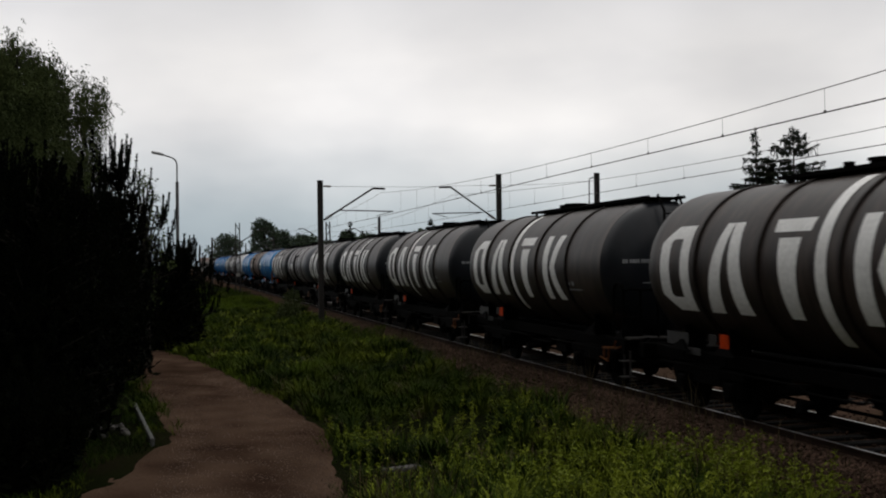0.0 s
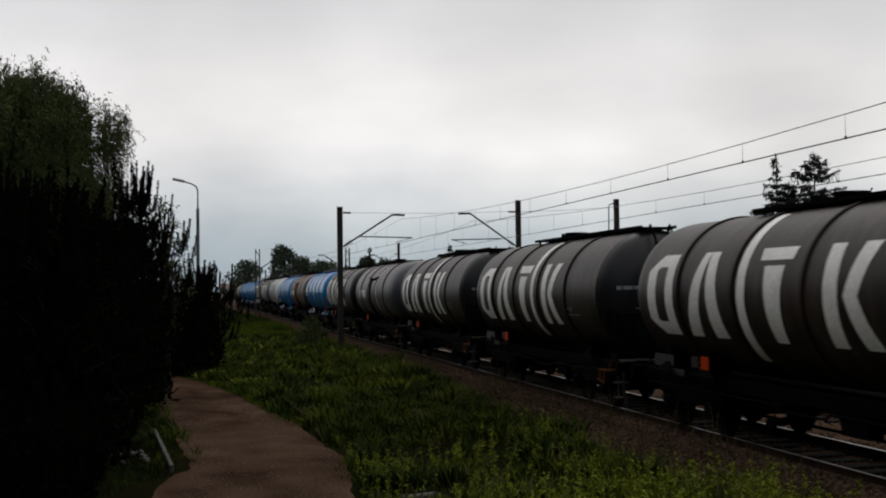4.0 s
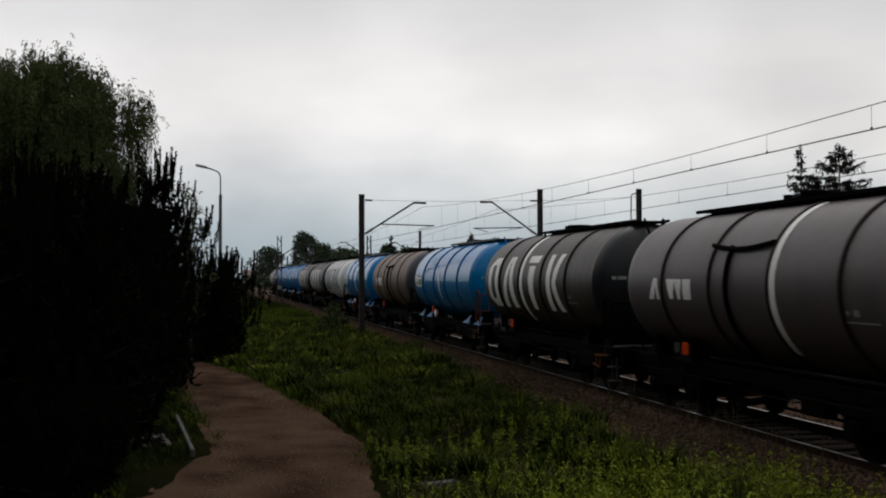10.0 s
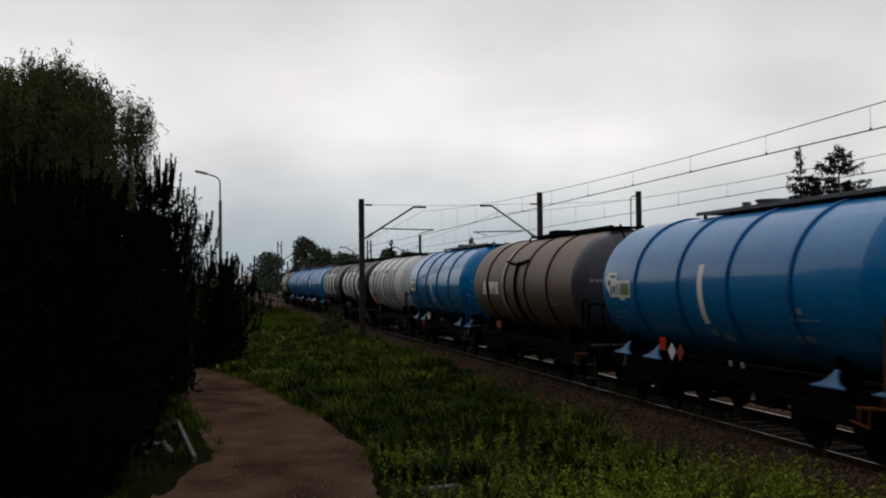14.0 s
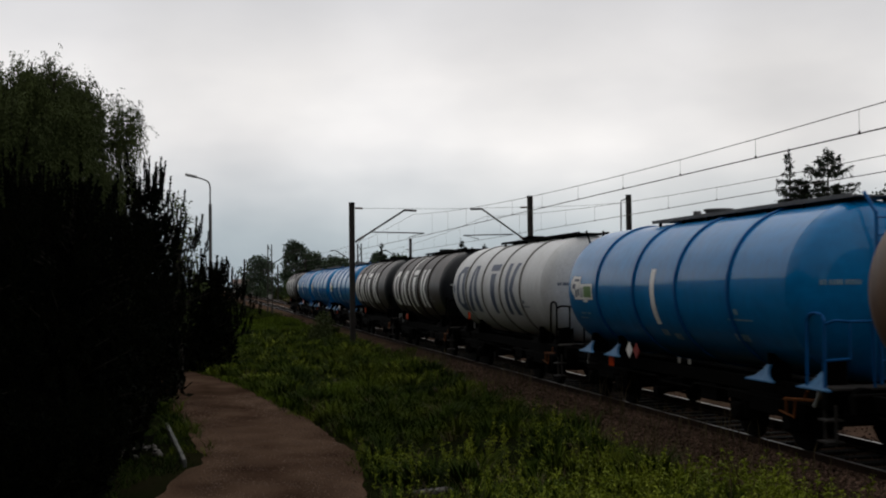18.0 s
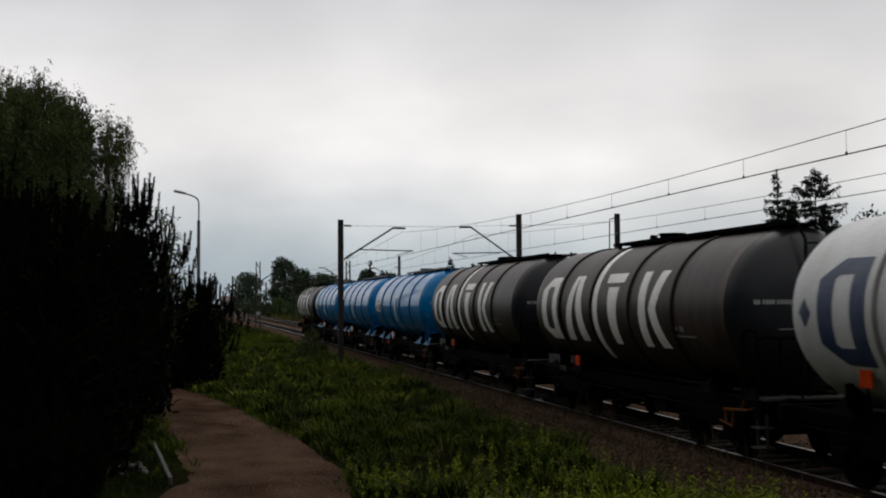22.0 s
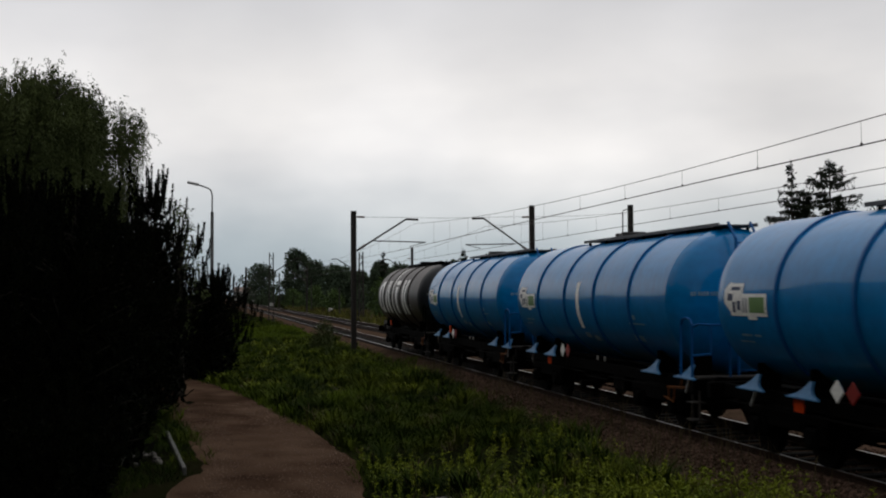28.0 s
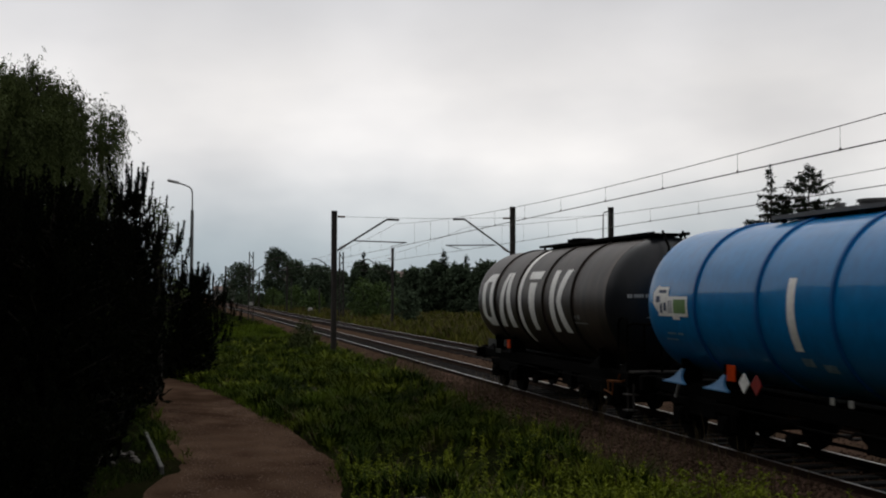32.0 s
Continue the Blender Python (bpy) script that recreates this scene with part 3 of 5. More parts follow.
def mast(name_x, y, top, side, arm=True, second=None, apex_z=6.70, start_z=5.08, reg_z=5.58):
    """A steel mast with a cantilever towards the track on its side (+1 or -1)."""
    t = thing("catenary_mast", "dark steel overhead-line mast beside the railway track", "catenary mast", "overhead-line masts", at=pose(name_x, y, 0))
    bm = bmesh.new()
    for s in (-1, 1):
        add_box(bm, (s * 0.115 - 0.022, -0.09, -0.7), (s * 0.115 + 0.022, 0.09, top), 0.006)
    add_box(bm, (-0.10, -0.012, -0.7), (0.10, 0.012, top))
    part("mast_pole", bm, M["mast_steel"], t)
    part("mast_foot", box((-0.32, -0.32, -0.8), (0.32, 0.32, -0.28), 0.03), M["kerb"], t, "grey concrete foot")
    part("mast_cap", box((-0.15, -0.11, top), (0.15, 0.11, top + 0.03), 0.01), M["mast_steel"], t)
    if arm:
        d = side
        apex = (d * 2.72, 0, apex_z)
        part("cantilever_tube", tube((d * 0.17, 0, start_z), apex, 0.045), M["mast_steel"], t)
        part("cantilever_end", tube(apex, (d * 3.35, 0, apex_z - 0.02), 0.055), M["mast_steel"], t)
        part("registration_tube", tube((d * 0.98, 0, reg_z), (d * 3.75, 0, reg_z - 0.06), 0.03), M["mast_steel"], t)
        part("steady_arm", tube((d * 3.7, 0, reg_z - 0.06), (d * 2.9, 0, 5.29), 0.018, 6), M["wire"], t)
        part("stay_bracket", tube((d * 0.17, 0, apex_z + 0.10), (d * 0.55, 0, apex_z + 0.09), 0.05), M["insulator"], t, "brown ribbed insulator")
        bm = bmesh.new()
        for q in range(4):
            add_tube(bm, (d * (0.30 + q * 0.08), 0, start_z + 0.083 + q * 0.05), (d * (0.33 + q * 0.08), 0, start_z + 0.1 + q * 0.05), 0.09, 10)
        part("insulator", bm, M["insulator"], t, "brown ribbed insulator")
    if second:
        part("strut", tube((-0.55, 0, -0.5), (-0.45, 0, top - 0.35), 0.035), M["mast_steel"], t)
        part("strut_bracket", tube((-0.45, 0, top - 0.3), (0, 0, top - 0.15), 0.03), M["mast_steel"], t)
    return t


def lattice_mast(x, y, top, side):
    t = thing("lattice_mast", "tall steel lattice overhead-line mast", "catenary mast", "lattice masts", at=pose(x, y, 0))
    for sx in (-1, 1):
        for sy in (-1, 1):
            part("corner_post", tube((sx * 0.26, sy * 0.26, -0.6), (sx * 0.2, sy * 0.2, top), 0.045, 6), M["mast_steel"], t)
    bm = bmesh.new()
    n = 10
    for k in range(n):
        za, zb = -0.5 + (top + 0.4) * k / n, -0.5 + (top + 0.4) * (k + 1) / n
        s = 1 if k % 2 else -1
        for fy in (-0.23, 0.23):
            add_tube(bm, (s * 0.23, fy, za), (-s * 0.23, fy, zb), 0.025, 5)
            add_tube(bm, (fy, s * 0.23, za), (fy, -s * 0.23, zb), 0.025, 5)
    part("lattice_bracing", bm, M["mast_steel"], t)
    if side > 0:
        part("mast_plate", box((-0.2, -0.285, 1.6), (0.2, -0.27, 1.95), 0.004), M["plaster"], t, "small pale plate")
    part("cantilever_tube", tube((side * 0.2, 0, 5.2), (side * 2.7, 0, 6.75), 0.05), M["mast_steel"], t)
    part("cantilever_end", tube((side * 2.7, 0, 6.75), (side * 3.3, 0, 6.72), 0.05), M["mast_steel"], t)
    part("mast_foot", box((-0.5, -0.5, -0.9), (0.5, 0.5, -0.4), 0.03), M["kerb"], t, "grey concrete foot")
    return t


mast(7.7, 55.3, 7.06, 1)
mast(17.75, 57.2, 7.62, -1, apex_z=6.92, start_z=5.15, reg_z=5.55)
mast(23.4, 57.0, 7.7, -1, arm=False, second=True)
lattice_mast(7.7, 119.5, 7.35, 1)
lattice_mast(17.75, 121.5, 7.5, -1)
mast(23.4, 120.7, 8.0, -1)
for y in (184.0, 248.0):
    mast(7.7, y, 7.3, 1)
    mast(17.75, y, 7.5, -1)


def sag(y, y0, y1, za, zb, low):
    u = (y - y0) / (y1 - y0)
    return za + (zb - za) * u - 4 * low * u * (1 - u)


for cx, off, name in ((TRACKS[0], 0, "near"), (TRACKS[1], 1.6, "far")):
    wire_set = thing("overhead_wires", "thin overhead catenary and contact wires with droppers above the track", "overhead wire", "overhead wires", "structure")
    stations = [-8.7 + off, 55.3 + off, 119.5 + off, 184, 248, 420]
    cat, con, drop = bmesh.new(), bmesh.new(), bmesh.new()
    for a, b in zip(stations, stations[1:]):
        sa, sb = (0.25, -0.25) if stations.index(a) % 2 else (-0.25, 0.25)
        n = 16
        ps = []
        for k in range(n + 1):
            y = a + (b - a) * k / n
            ps.append((cx + sa + (sb - sa) * k / n, y, sag(y, a, b, 6.48, 6.48, 0.86)))
        add_line(cat, ps, 0.0085, 5)
        for w in (-0.02, 0.02):
            add_line(con, [(cx + sa + w, a, 5.27), (cx + sb + w, b, 5.27)], 0.0075, 5)
        y = a + (3.87 if cx == TRACKS[0] else 2.18)
        while y < b - 2 and a < 180:
            x = cx + sa + (sb - sa) * (y - a) / (b - a)
            add_line(drop, [(x, y, 5.27), (x, y, sag(y, a, b, 6.48, 6.48, 0.86))], 0.004, 4)
            add_box(drop, (x - 0.012, y - 0.02, 5.255), (x + 0.012, y + 0.02, 5.31))
            y += 3.45
    part("catenary_wire", cat, M["wire"], wire_set)
    part("contact_wire", con, M["wire"], wire_set)
    part("dropper", drop, M["wire"], wire_set)

# a thin span wire between the facing masts
sw = thing("span_wire", "thin steel wire spanned between facing masts", "overhead wire", kind="structure")
part("span_strand", tube_mesh([(8.2, 55.3, 6.79), (12.7, 56.2, 6.84), (17.2, 57.2, 7.03)], 0.009, 5), M["wire"], sw)
part("span_strand", tube_mesh([(17.9, 57.2, 7.03), (20.5, 57.1, 7.1), (23.3, 57.0, 7.3)], 0.009, 5), M["wire"], sw)

# ---- the freight train: seventeen tank wagons ----
PITCH = 12.745                # coupled length of one wagon
TANK_R, TANK_Z = 1.47, 2.72
TANK_A, TANK_B = -5.85, 5.85   # ends of the tank along the wagon; the tail of the train is at +y
# the tank's outline as (place along it, radius), with dished ends
HALF_END = [(0.0, 0.02), (0.02, 0.45), (0.08, 0.85), (0.20, 1.17), (0.38, 1.36), (0.60, 1.45), (0.85, TANK_R)]
LEAD_END = [(0.0, 0.02), (0.02, 0.40), (0.07, 0.74), (0.15, 1.02), (0.25, 1.23), (0.35, 1.355), (0.46, 1.43), (0.62, TANK_R)]   # a shallow dish with a tight knuckle
RIM = TANK_A + 0.62
DOME_END = [(0.0, 0.02), (0.03, 0.40), (0.10, 0.74), (0.22, 1.02), (0.39, 1.22), (0.60, 1.36), (0.85, 1.44), (1.20, TANK_R)]   # the deeper dome of the plain wagons
TANK_PROFILE = [(TANK_A + d, q) for d, q in LEAD_END] + [(-2.8, TANK_R), (0, TANK_R), (2.8, TANK_R)] + [(TANK_B - d, q) for d, q in reversed(HALF_END)]


def on_tank(u, s, lift=0.006):
    """A point of the tank's near flank: u along the wagon, s metres of arc above the middle line."""
    r = float(np.interp(u, [y for y, q in TANK_PROFILE], [q for y, q in TANK_PROFILE])) + lift
    a = s / TANK_R
    return (-r * math.cos(a), u, TANK_Z + r * math.sin(a))


def flank(quads, lift=0.006):
    """Flat paint on the tank's near flank from quads in (u, s), split so that they follow its curve."""
    bm = bmesh.new()
    for q in quads:
        n = max(6, int(max(abs(q[3][1] - q[0][1]), abs(q[2][1] - q[1][1])) / 0.1))
        rows = []
        for j in range(n + 1):
            v = j / n
            a = [q[0][k] + (q[3][k] - q[0][k]) * v for k in (0, 1)]
            b = [q[1][k] + (q[2][k] - q[1][k]) * v for k in (0, 1)]
            rows.append([bm.verts.new(on_tank(a[0] + (b[0] - a[0]) * w, a[1] + (b[1] - a[1]) * w, lift)) for w in (0, 0.5, 1)])
        for r0, r1 in zip(rows, rows[1:]):
            for k in (0, 1):
                bm.faces.new((r0[k], r0[k + 1], r1[k + 1], r1[k]))
    bmesh.ops.remove_doubles(bm, verts=bm.verts, dist=0.004)
    return bm


def on_end(x, z, lift=0.008):
    """A point of the dished leading end, x and z from the tank's middle line."""
    d = float(np.interp(math.hypot(x, z), [q for u, q in LEAD_END], [u for u, q in LEAD_END]))
    return (x, TANK_A + d - lift, TANK_Z + z)


def end_bars(bars):
    """Small painted bars on the dished leading end from (x0, x1, z0, z1)."""
    bm = bmesh.new()
    for x0, x1, z0, z1 in bars:
        bm.faces.new([bm.verts.new(on_end(*c)) for c in ((x0, z0), (x1, z0), (x1, z1), (x0, z1))])
    return bm


def rect(u0, u1, s0, s1):
    return ((u0, s0), (u1, s0), (u1, s1), (u0, s1))


# seen from the track side, u falls from the tail end (first shape) to the leading end
def shape_frame(u, w, h):
    """Closed hollow block with chamfered corners on its tail side."""
    t = w * 0.33
    return [rect(u - t, u, -h * 0.30, h * 0.30), rect(u - w, u - w + t * 0.9, -h * 0.5, h * 0.5), rect(u - w + t * 0.9, u - w * 0.42, h * 0.34, h * 0.5), rect(u - w + t * 0.9, u - w * 0.42, -h * 0.5, -h * 0.33),
            ((u - t, h * 0.30), (u, h * 0.30), (u - w * 0.42, h * 0.5), (u - w * 0.42, h * 0.34)), ((u - w * 0.42, -h * 0.33), (u - w * 0.42, -h * 0.5), (u, -h * 0.30), (u - t, -h * 0.30))]


def shape_wedge(u, w, h):
    """Two leaning bars that close up at the top."""
    return [((u, -h * 0.5), (u - w * 0.33, -h * 0.5), (u - w * 0.60, h * 0.5), (u - w * 0.42, h * 0.5)),
            ((u - w * 0.67, -h * 0.5), (u - w, -h * 0.5), (u - w * 0.82, h * 0.5), (u - w * 0.60, h * 0.5))]


def shape_nail(u, w, h):
    """A block that tapers downwards below a broad flat slab, a gap between them."""
    return [((u - w * 0.04, h * 0.36), (u - w * 0.96, h * 0.36), (u - w, h * 0.5), (u, h * 0.5)),
            ((u - w * 0.34, -h * 0.5), (u - w * 0.66, -h * 0.5), (u - w * 0.78, h * 0.30), (u - w * 0.22, h * 0.30))]


def shape_chevron(u, w, h):
    """An upright bar, and apart from it two wedges that meet at a waist."""
    return [((u - w * 0.0, -h * 0.5), (u - w * 0.30, -h * 0.5), (u - w * 0.30, h * 0.5), (u - w * 0.0, h * 0.5)),
            ((u - w * 0.42, 0.0), (u - w * 0.70, 0.0), (u - w, h * 0.5), (u - w * 0.68, h * 0.5)),
            ((u - w * 0.66, -h * 0.5), (u - w, -h * 0.5), (u - w * 0.70, 0.0), (u - w * 0.42, 0.0))]


def wheelset_mesh():
    bm = lathe_y([(-0.85, 0.30), (-0.845, 0.448), (-0.755, 0.46), (-0.73, 0.49), (-0.72, 0.44), (-0.75, 0.40), (-0.75, 0.16), (-0.70, 0.10), (0.70, 0.10), (0.75, 0.16), (0.75, 0.40), (0.72, 0.44), (0.73, 0.49), (0.755, 0.46), (0.845, 0.448), (0.85, 0.30)], 28)
    bmesh.ops.rotate(bm, verts=bm.verts, matrix=Matrix.Rotation(radians(90), 3, "Z"))
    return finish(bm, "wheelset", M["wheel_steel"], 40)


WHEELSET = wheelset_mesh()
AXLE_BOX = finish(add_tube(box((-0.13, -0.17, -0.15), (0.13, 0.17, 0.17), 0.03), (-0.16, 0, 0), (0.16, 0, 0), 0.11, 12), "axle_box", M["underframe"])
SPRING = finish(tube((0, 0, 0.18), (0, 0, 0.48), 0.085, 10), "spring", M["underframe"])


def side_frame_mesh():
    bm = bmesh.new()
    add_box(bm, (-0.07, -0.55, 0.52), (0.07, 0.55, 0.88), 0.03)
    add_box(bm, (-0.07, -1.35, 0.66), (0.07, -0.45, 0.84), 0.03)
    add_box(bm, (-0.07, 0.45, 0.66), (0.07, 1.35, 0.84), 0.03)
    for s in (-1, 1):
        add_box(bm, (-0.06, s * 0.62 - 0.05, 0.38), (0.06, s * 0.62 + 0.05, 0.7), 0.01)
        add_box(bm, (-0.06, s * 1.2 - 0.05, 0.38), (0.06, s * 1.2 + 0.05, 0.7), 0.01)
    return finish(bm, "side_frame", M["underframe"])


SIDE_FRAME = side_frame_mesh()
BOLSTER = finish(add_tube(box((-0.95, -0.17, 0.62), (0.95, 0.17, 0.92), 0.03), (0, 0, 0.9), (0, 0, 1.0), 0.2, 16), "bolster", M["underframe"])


def wagon(kind, band):
    """One four-axle tank wagon, origin under its middle."""
    paint = {"black": "black_paint", "grey": "grey_paint", "brown": "brown_paint", "blue": "blue_paint", "white": "white_paint"}[kind]
    label = {"black": "black tank wagon with large worn white shapes",
             "grey": "dark grey tank wagon with one narrow white band",
             "brown": "rusty brown tank wagon with one narrow pale band",
             "blue": "glossy blue tank wagon with a white label and bright feet",
             "white": "dirty white tank wagon with large dark blue block shapes"}[kind]
    w = thing("tank_wagon", label, "tank wagon", "wagons of the freight train")
    P = M[paint]
    a, b, R = TANK_A, TANK_B, TANK_R
    domed = kind == "grey"
    lead, rim = (DOME_END, TANK_A + 1.20) if domed else (LEAD_END, RIM)
    body = [(TANK_A + d, q) for d, q in lead] + [q for q in TANK_PROFILE if q[0] > -4]
    tank = part("tank", lathe_y([q for q in body if q[0] >= rim - 0.001], 64), P, w, at=pose(0, 0, TANK_Z), smooth=35)
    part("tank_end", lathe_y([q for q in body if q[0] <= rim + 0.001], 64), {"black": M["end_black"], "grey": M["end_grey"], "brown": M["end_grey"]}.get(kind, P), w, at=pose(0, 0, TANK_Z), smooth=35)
    hoops = (3.35, 1.22, -0.98, -3.12) if kind in ("black", "grey", "brown") else (3.22, 1.02, -1.1, -3.28)
    for y in hoops:
        bm = lathe_y([(y - 0.042, R - 0.01), (y - 0.042, R + 0.026), (y - 0.026, R + 0.038), (y + 0.026, R + 0.038), (y + 0.042, R + 0.026), (y + 0.042, R - 0.01)], 64)
        part("hoop", bm, {"blue": M["blue_hoop"], "white": M["white_hoop"]}.get(kind, M["dark_hoop"]), tank, at=pose(0, 0, 0), smooth=35)
    weld = lathe_y([(rim - 0.02, R - 0.015), (rim, R + 0.006), (rim + 0.02, R - 0.01)], 64)
    part("weld_seam", weld, P, tank)
    mk = M["marking_blue"] if kind == "white" else M["marking_white"]
    if kind in ("black", "white"):
        us = {"middle": (4.74, 3.14, 0.46, -1.52), "late": (4.75, 3.10, 0.92, -1.30), "": (4.62, 3.05, 0.30, -1.66)}[band]
        for f, u, ww in ((shape_frame, us[0], 1.16), (shape_wedge, us[1], 1.46), (shape_nail, us[2], 1.08), (shape_chevron, us[3], 1.22)):
            qs = f(u, ww, 1.62)
            for piece in ([qs[:1], qs[1:]] if f is shape_chevron else [qs]):
                part("painted_shape", flank(piece), mk, w, "large worn painted block shape")
    if kind == "white":
        part("painted_shape", flank([((5.12, -0.02), (4.96, -0.24), (4.80, -0.02), (4.96, 0.2))]), mk, w, "small dark painted diamond")
    if kind == "black":
        u = 0.94 if band == "middle" else -0.5
        part("painted_band", flank([rect(u - 0.14, u + 0.14, -1.28, 1.75)], 0.007), mk, w, "narrow white band round the tank")
    if kind in ("grey", "brown"):
        u = -1.1 if kind == "grey" else 1.5
        part("painted_band", flank([rect(u - 0.12, u + 0.12, -1.3, 1.9)], 0.007), M["rusty_white"] if kind == "brown" else mk, w, "narrow pale band round the tank")
        s = -0.08
        for q in (((4.05, s - 0.22), (3.8, s - 0.22), (3.62, s + 0.22), (3.78, s + 0.22)), ((3.64, s - 0.22), (3.5, s - 0.22), (3.6, s + 0.22), (3.72, s + 0.22)),
                  ((3.0, s - 0.2), (2.85, s - 0.2), (2.72, s + 0.2), (3.15, s + 0.2)), ((2.62, s - 0.2), (2.5, s - 0.2), (2.42, s + 0.2), (2.74, s + 0.2)), rect(2.0, 2.36, s - 0.2, s + 0.2)):
            part("painted_mark", flank([q]), mk, w, "small worn white shape")
        bm = bmesh.new()
        add_line(bm, [on_tank(1.28 - 0.225 * q, 0.76 - 0.10 * math.sin(math.pi * q / 10), 0.05) for q in range(11)], 0.045, 6)
        part("step_rail", bm, M["underframe"], w)
        bm = bmesh.new()
        add_line(bm, [on_tank(0.5 if kind == "grey" else -0.03, 0.74 - q * 0.22, 0.03) for q in range(11)], 0.05, 6)
        part("half_hoop", bm, M["underframe"], w)["kind"] = "stuff"
    if kind == "blue":
        part("label_plate", flank([rect(3.5, 4.75, -0.24, 0.14), rect(4.3, 4.85, 0.0, 0.32), rect(3.85, 4.15, -0.3, -0.2)], 0.012), M["marking_white"], w, "white label with a green field")
        part("label_badge", flank([((4.98, 0.0), (4.78, -0.16), (4.78, 0.34), (4.98, 0.22)), ((4.78, -0.16), (4.62, -0.1), (4.62, 0.32), (4.78, 0.34))], 0.010), M["marking_white"], w, "white rounded badge")
        part("label_field", flank([rect(3.57, 4.08, -0.18, 0.08)], 0.016), M["marking_green"], w, "pale green field")
        part("label_bar", flank([rect(4.16, 4.20, -0.18, 0.06), rect(4.26, 4.30, -0.18, 0.06), rect(4.38, 4.50, -0.14, 0.02), rect(4.56, 4.66, -0.18, 0.0), rect(4.4, 4.72, 0.2, 0.26), rect(4.66, 4.84, 0.02, 0.14)], 0.016), M["marking_blue"], w, "small dark bars")
        part("painted_band", flank([rect(-0.10, 0.12, -0.72, 0.44)], 0.008), M["marking_white"], w, "short white level stripe")
        for q in (rect(-0.2, 0.1, -1.0, -0.84), rect(-0.75, -0.4, -1.08, -0.92), rect(-3.6, -3.1, -0.95, -0.8)):
            part("stencil_patch", flank([q], 0.008), M["worn_stencil"], w, "worn pale stencil patch")
        part("number_bar", flank([rect(4.2, 4.55, -0.6, -0.56), rect(3.9, 4.1, -0.6, -0.56), rect(4.2, 4.7, -0.72, -0.69)], 0.008), M["worn_stencil"], w, "small pale bars")["kind"] = "stuff"
    # number bars on the leading end
    dim = M["marking_blue"] if kind == "white" else M["worn_stencil"] if kind == "blue" else M["marking_dim"]
    if not domed:
        part("number_bar", end_bars([(-1.12 + k * 0.053 + 0.025 * (k > 1) + 0.025 * (k > 5), -1.12 + k * 0.053 + 0.038 + 0.025 * (k > 1) + 0.025 * (k > 5), 0.10, 0.18) for k in range(11)]), dim, w, "row of small pale bars")["kind"] = "stuff"
    if kind == "black":
        part("pale_scrape", end_bars([(-0.72, -0.24, -0.335, -0.315)]), M["marking_dim"], w, "thin pale scrape")
    part("data_bar", flank([rect(-4.0, -3.1, -0.53, -0.50), rect(-3.55, -3.4, -0.42, -0.32), rect(-3.3, -3.2, -0.40, -0.34)], 0.008), {"white": M["marking_blue"], "blue": M["worn_stencil"]}.get(kind, M["marking_dim"]), w, "small pale bars")["kind"] = "stuff"

    # catwalk, dome and ladder on top
    top = TANK_Z + R
    bm = bmesh.new()
    front, back = -3.4 if domed else -5.5, {"grey": 3.9, "brown": 1.7}.get(kind, 2.3)
    add_box(bm, (-0.42, front, top + 0.035), (0.42, back, top + 0.06))
    for s in (-0.42, 0.42):
        add_box(bm, (s - 0.02, front, top + 0.02), (s + 0.02, back, top + 0.09))
    steel = M["galvanised"] if kind == "blue" else M["underframe"]
    part("catwalk", bm, steel, w)
    bm = bmesh.new()
    for k in range(2 if domed else 0, 7):
        y = -5.2 + k * 1.2
        add_box(bm, (-0.40, y - 0.03, top - 0.10), (-0.34, y + 0.03, top + 0.035))
        add_box(bm, (0.34, y - 0.03, top - 0.10), (0.40, y + 0.03, top + 0.035))
    part("catwalk_bracket", bm, M["underframe"], w)["kind"] = "stuff"
    bm = tube((0, -0.1, top - 0.05), (0, -0.1, top + 0.16), 0.28, 20)
    add_tube(bm, (0, -0.1, top + 0.16), (0, -0.1, top + 0.20), 0.31, 20)
    part("manhole", bm, steel, w)
    part("valve", tube((0, 0.9, top), (0, 0.9, top + 0.22), 0.09, 12), steel, w)
    bm = bmesh.new()
    for s in (-0.24, 0.24):
        add_line(bm, [(s, -5.55, top + 0.1), (s, -5.86, top - 0.25), (s, -5.9, 1.2)], 0.028, 6)
    for k in range(10):
        add_tube(bm, (-0.24, -5.89, 1.35 + k * 0.28), (0.24, -5.89, 1.35 + k * 0.28), 0.016, 6)
    if not domed:
        part("ladder", bm, M["blue_hoop"] if kind == "blue" else M["underframe"], w)

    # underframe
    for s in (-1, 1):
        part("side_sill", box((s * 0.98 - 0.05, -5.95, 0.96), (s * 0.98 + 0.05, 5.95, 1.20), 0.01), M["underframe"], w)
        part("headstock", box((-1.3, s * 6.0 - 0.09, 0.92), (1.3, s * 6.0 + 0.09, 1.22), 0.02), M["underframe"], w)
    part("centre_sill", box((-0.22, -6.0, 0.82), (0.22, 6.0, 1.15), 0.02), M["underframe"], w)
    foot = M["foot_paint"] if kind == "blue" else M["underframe"]
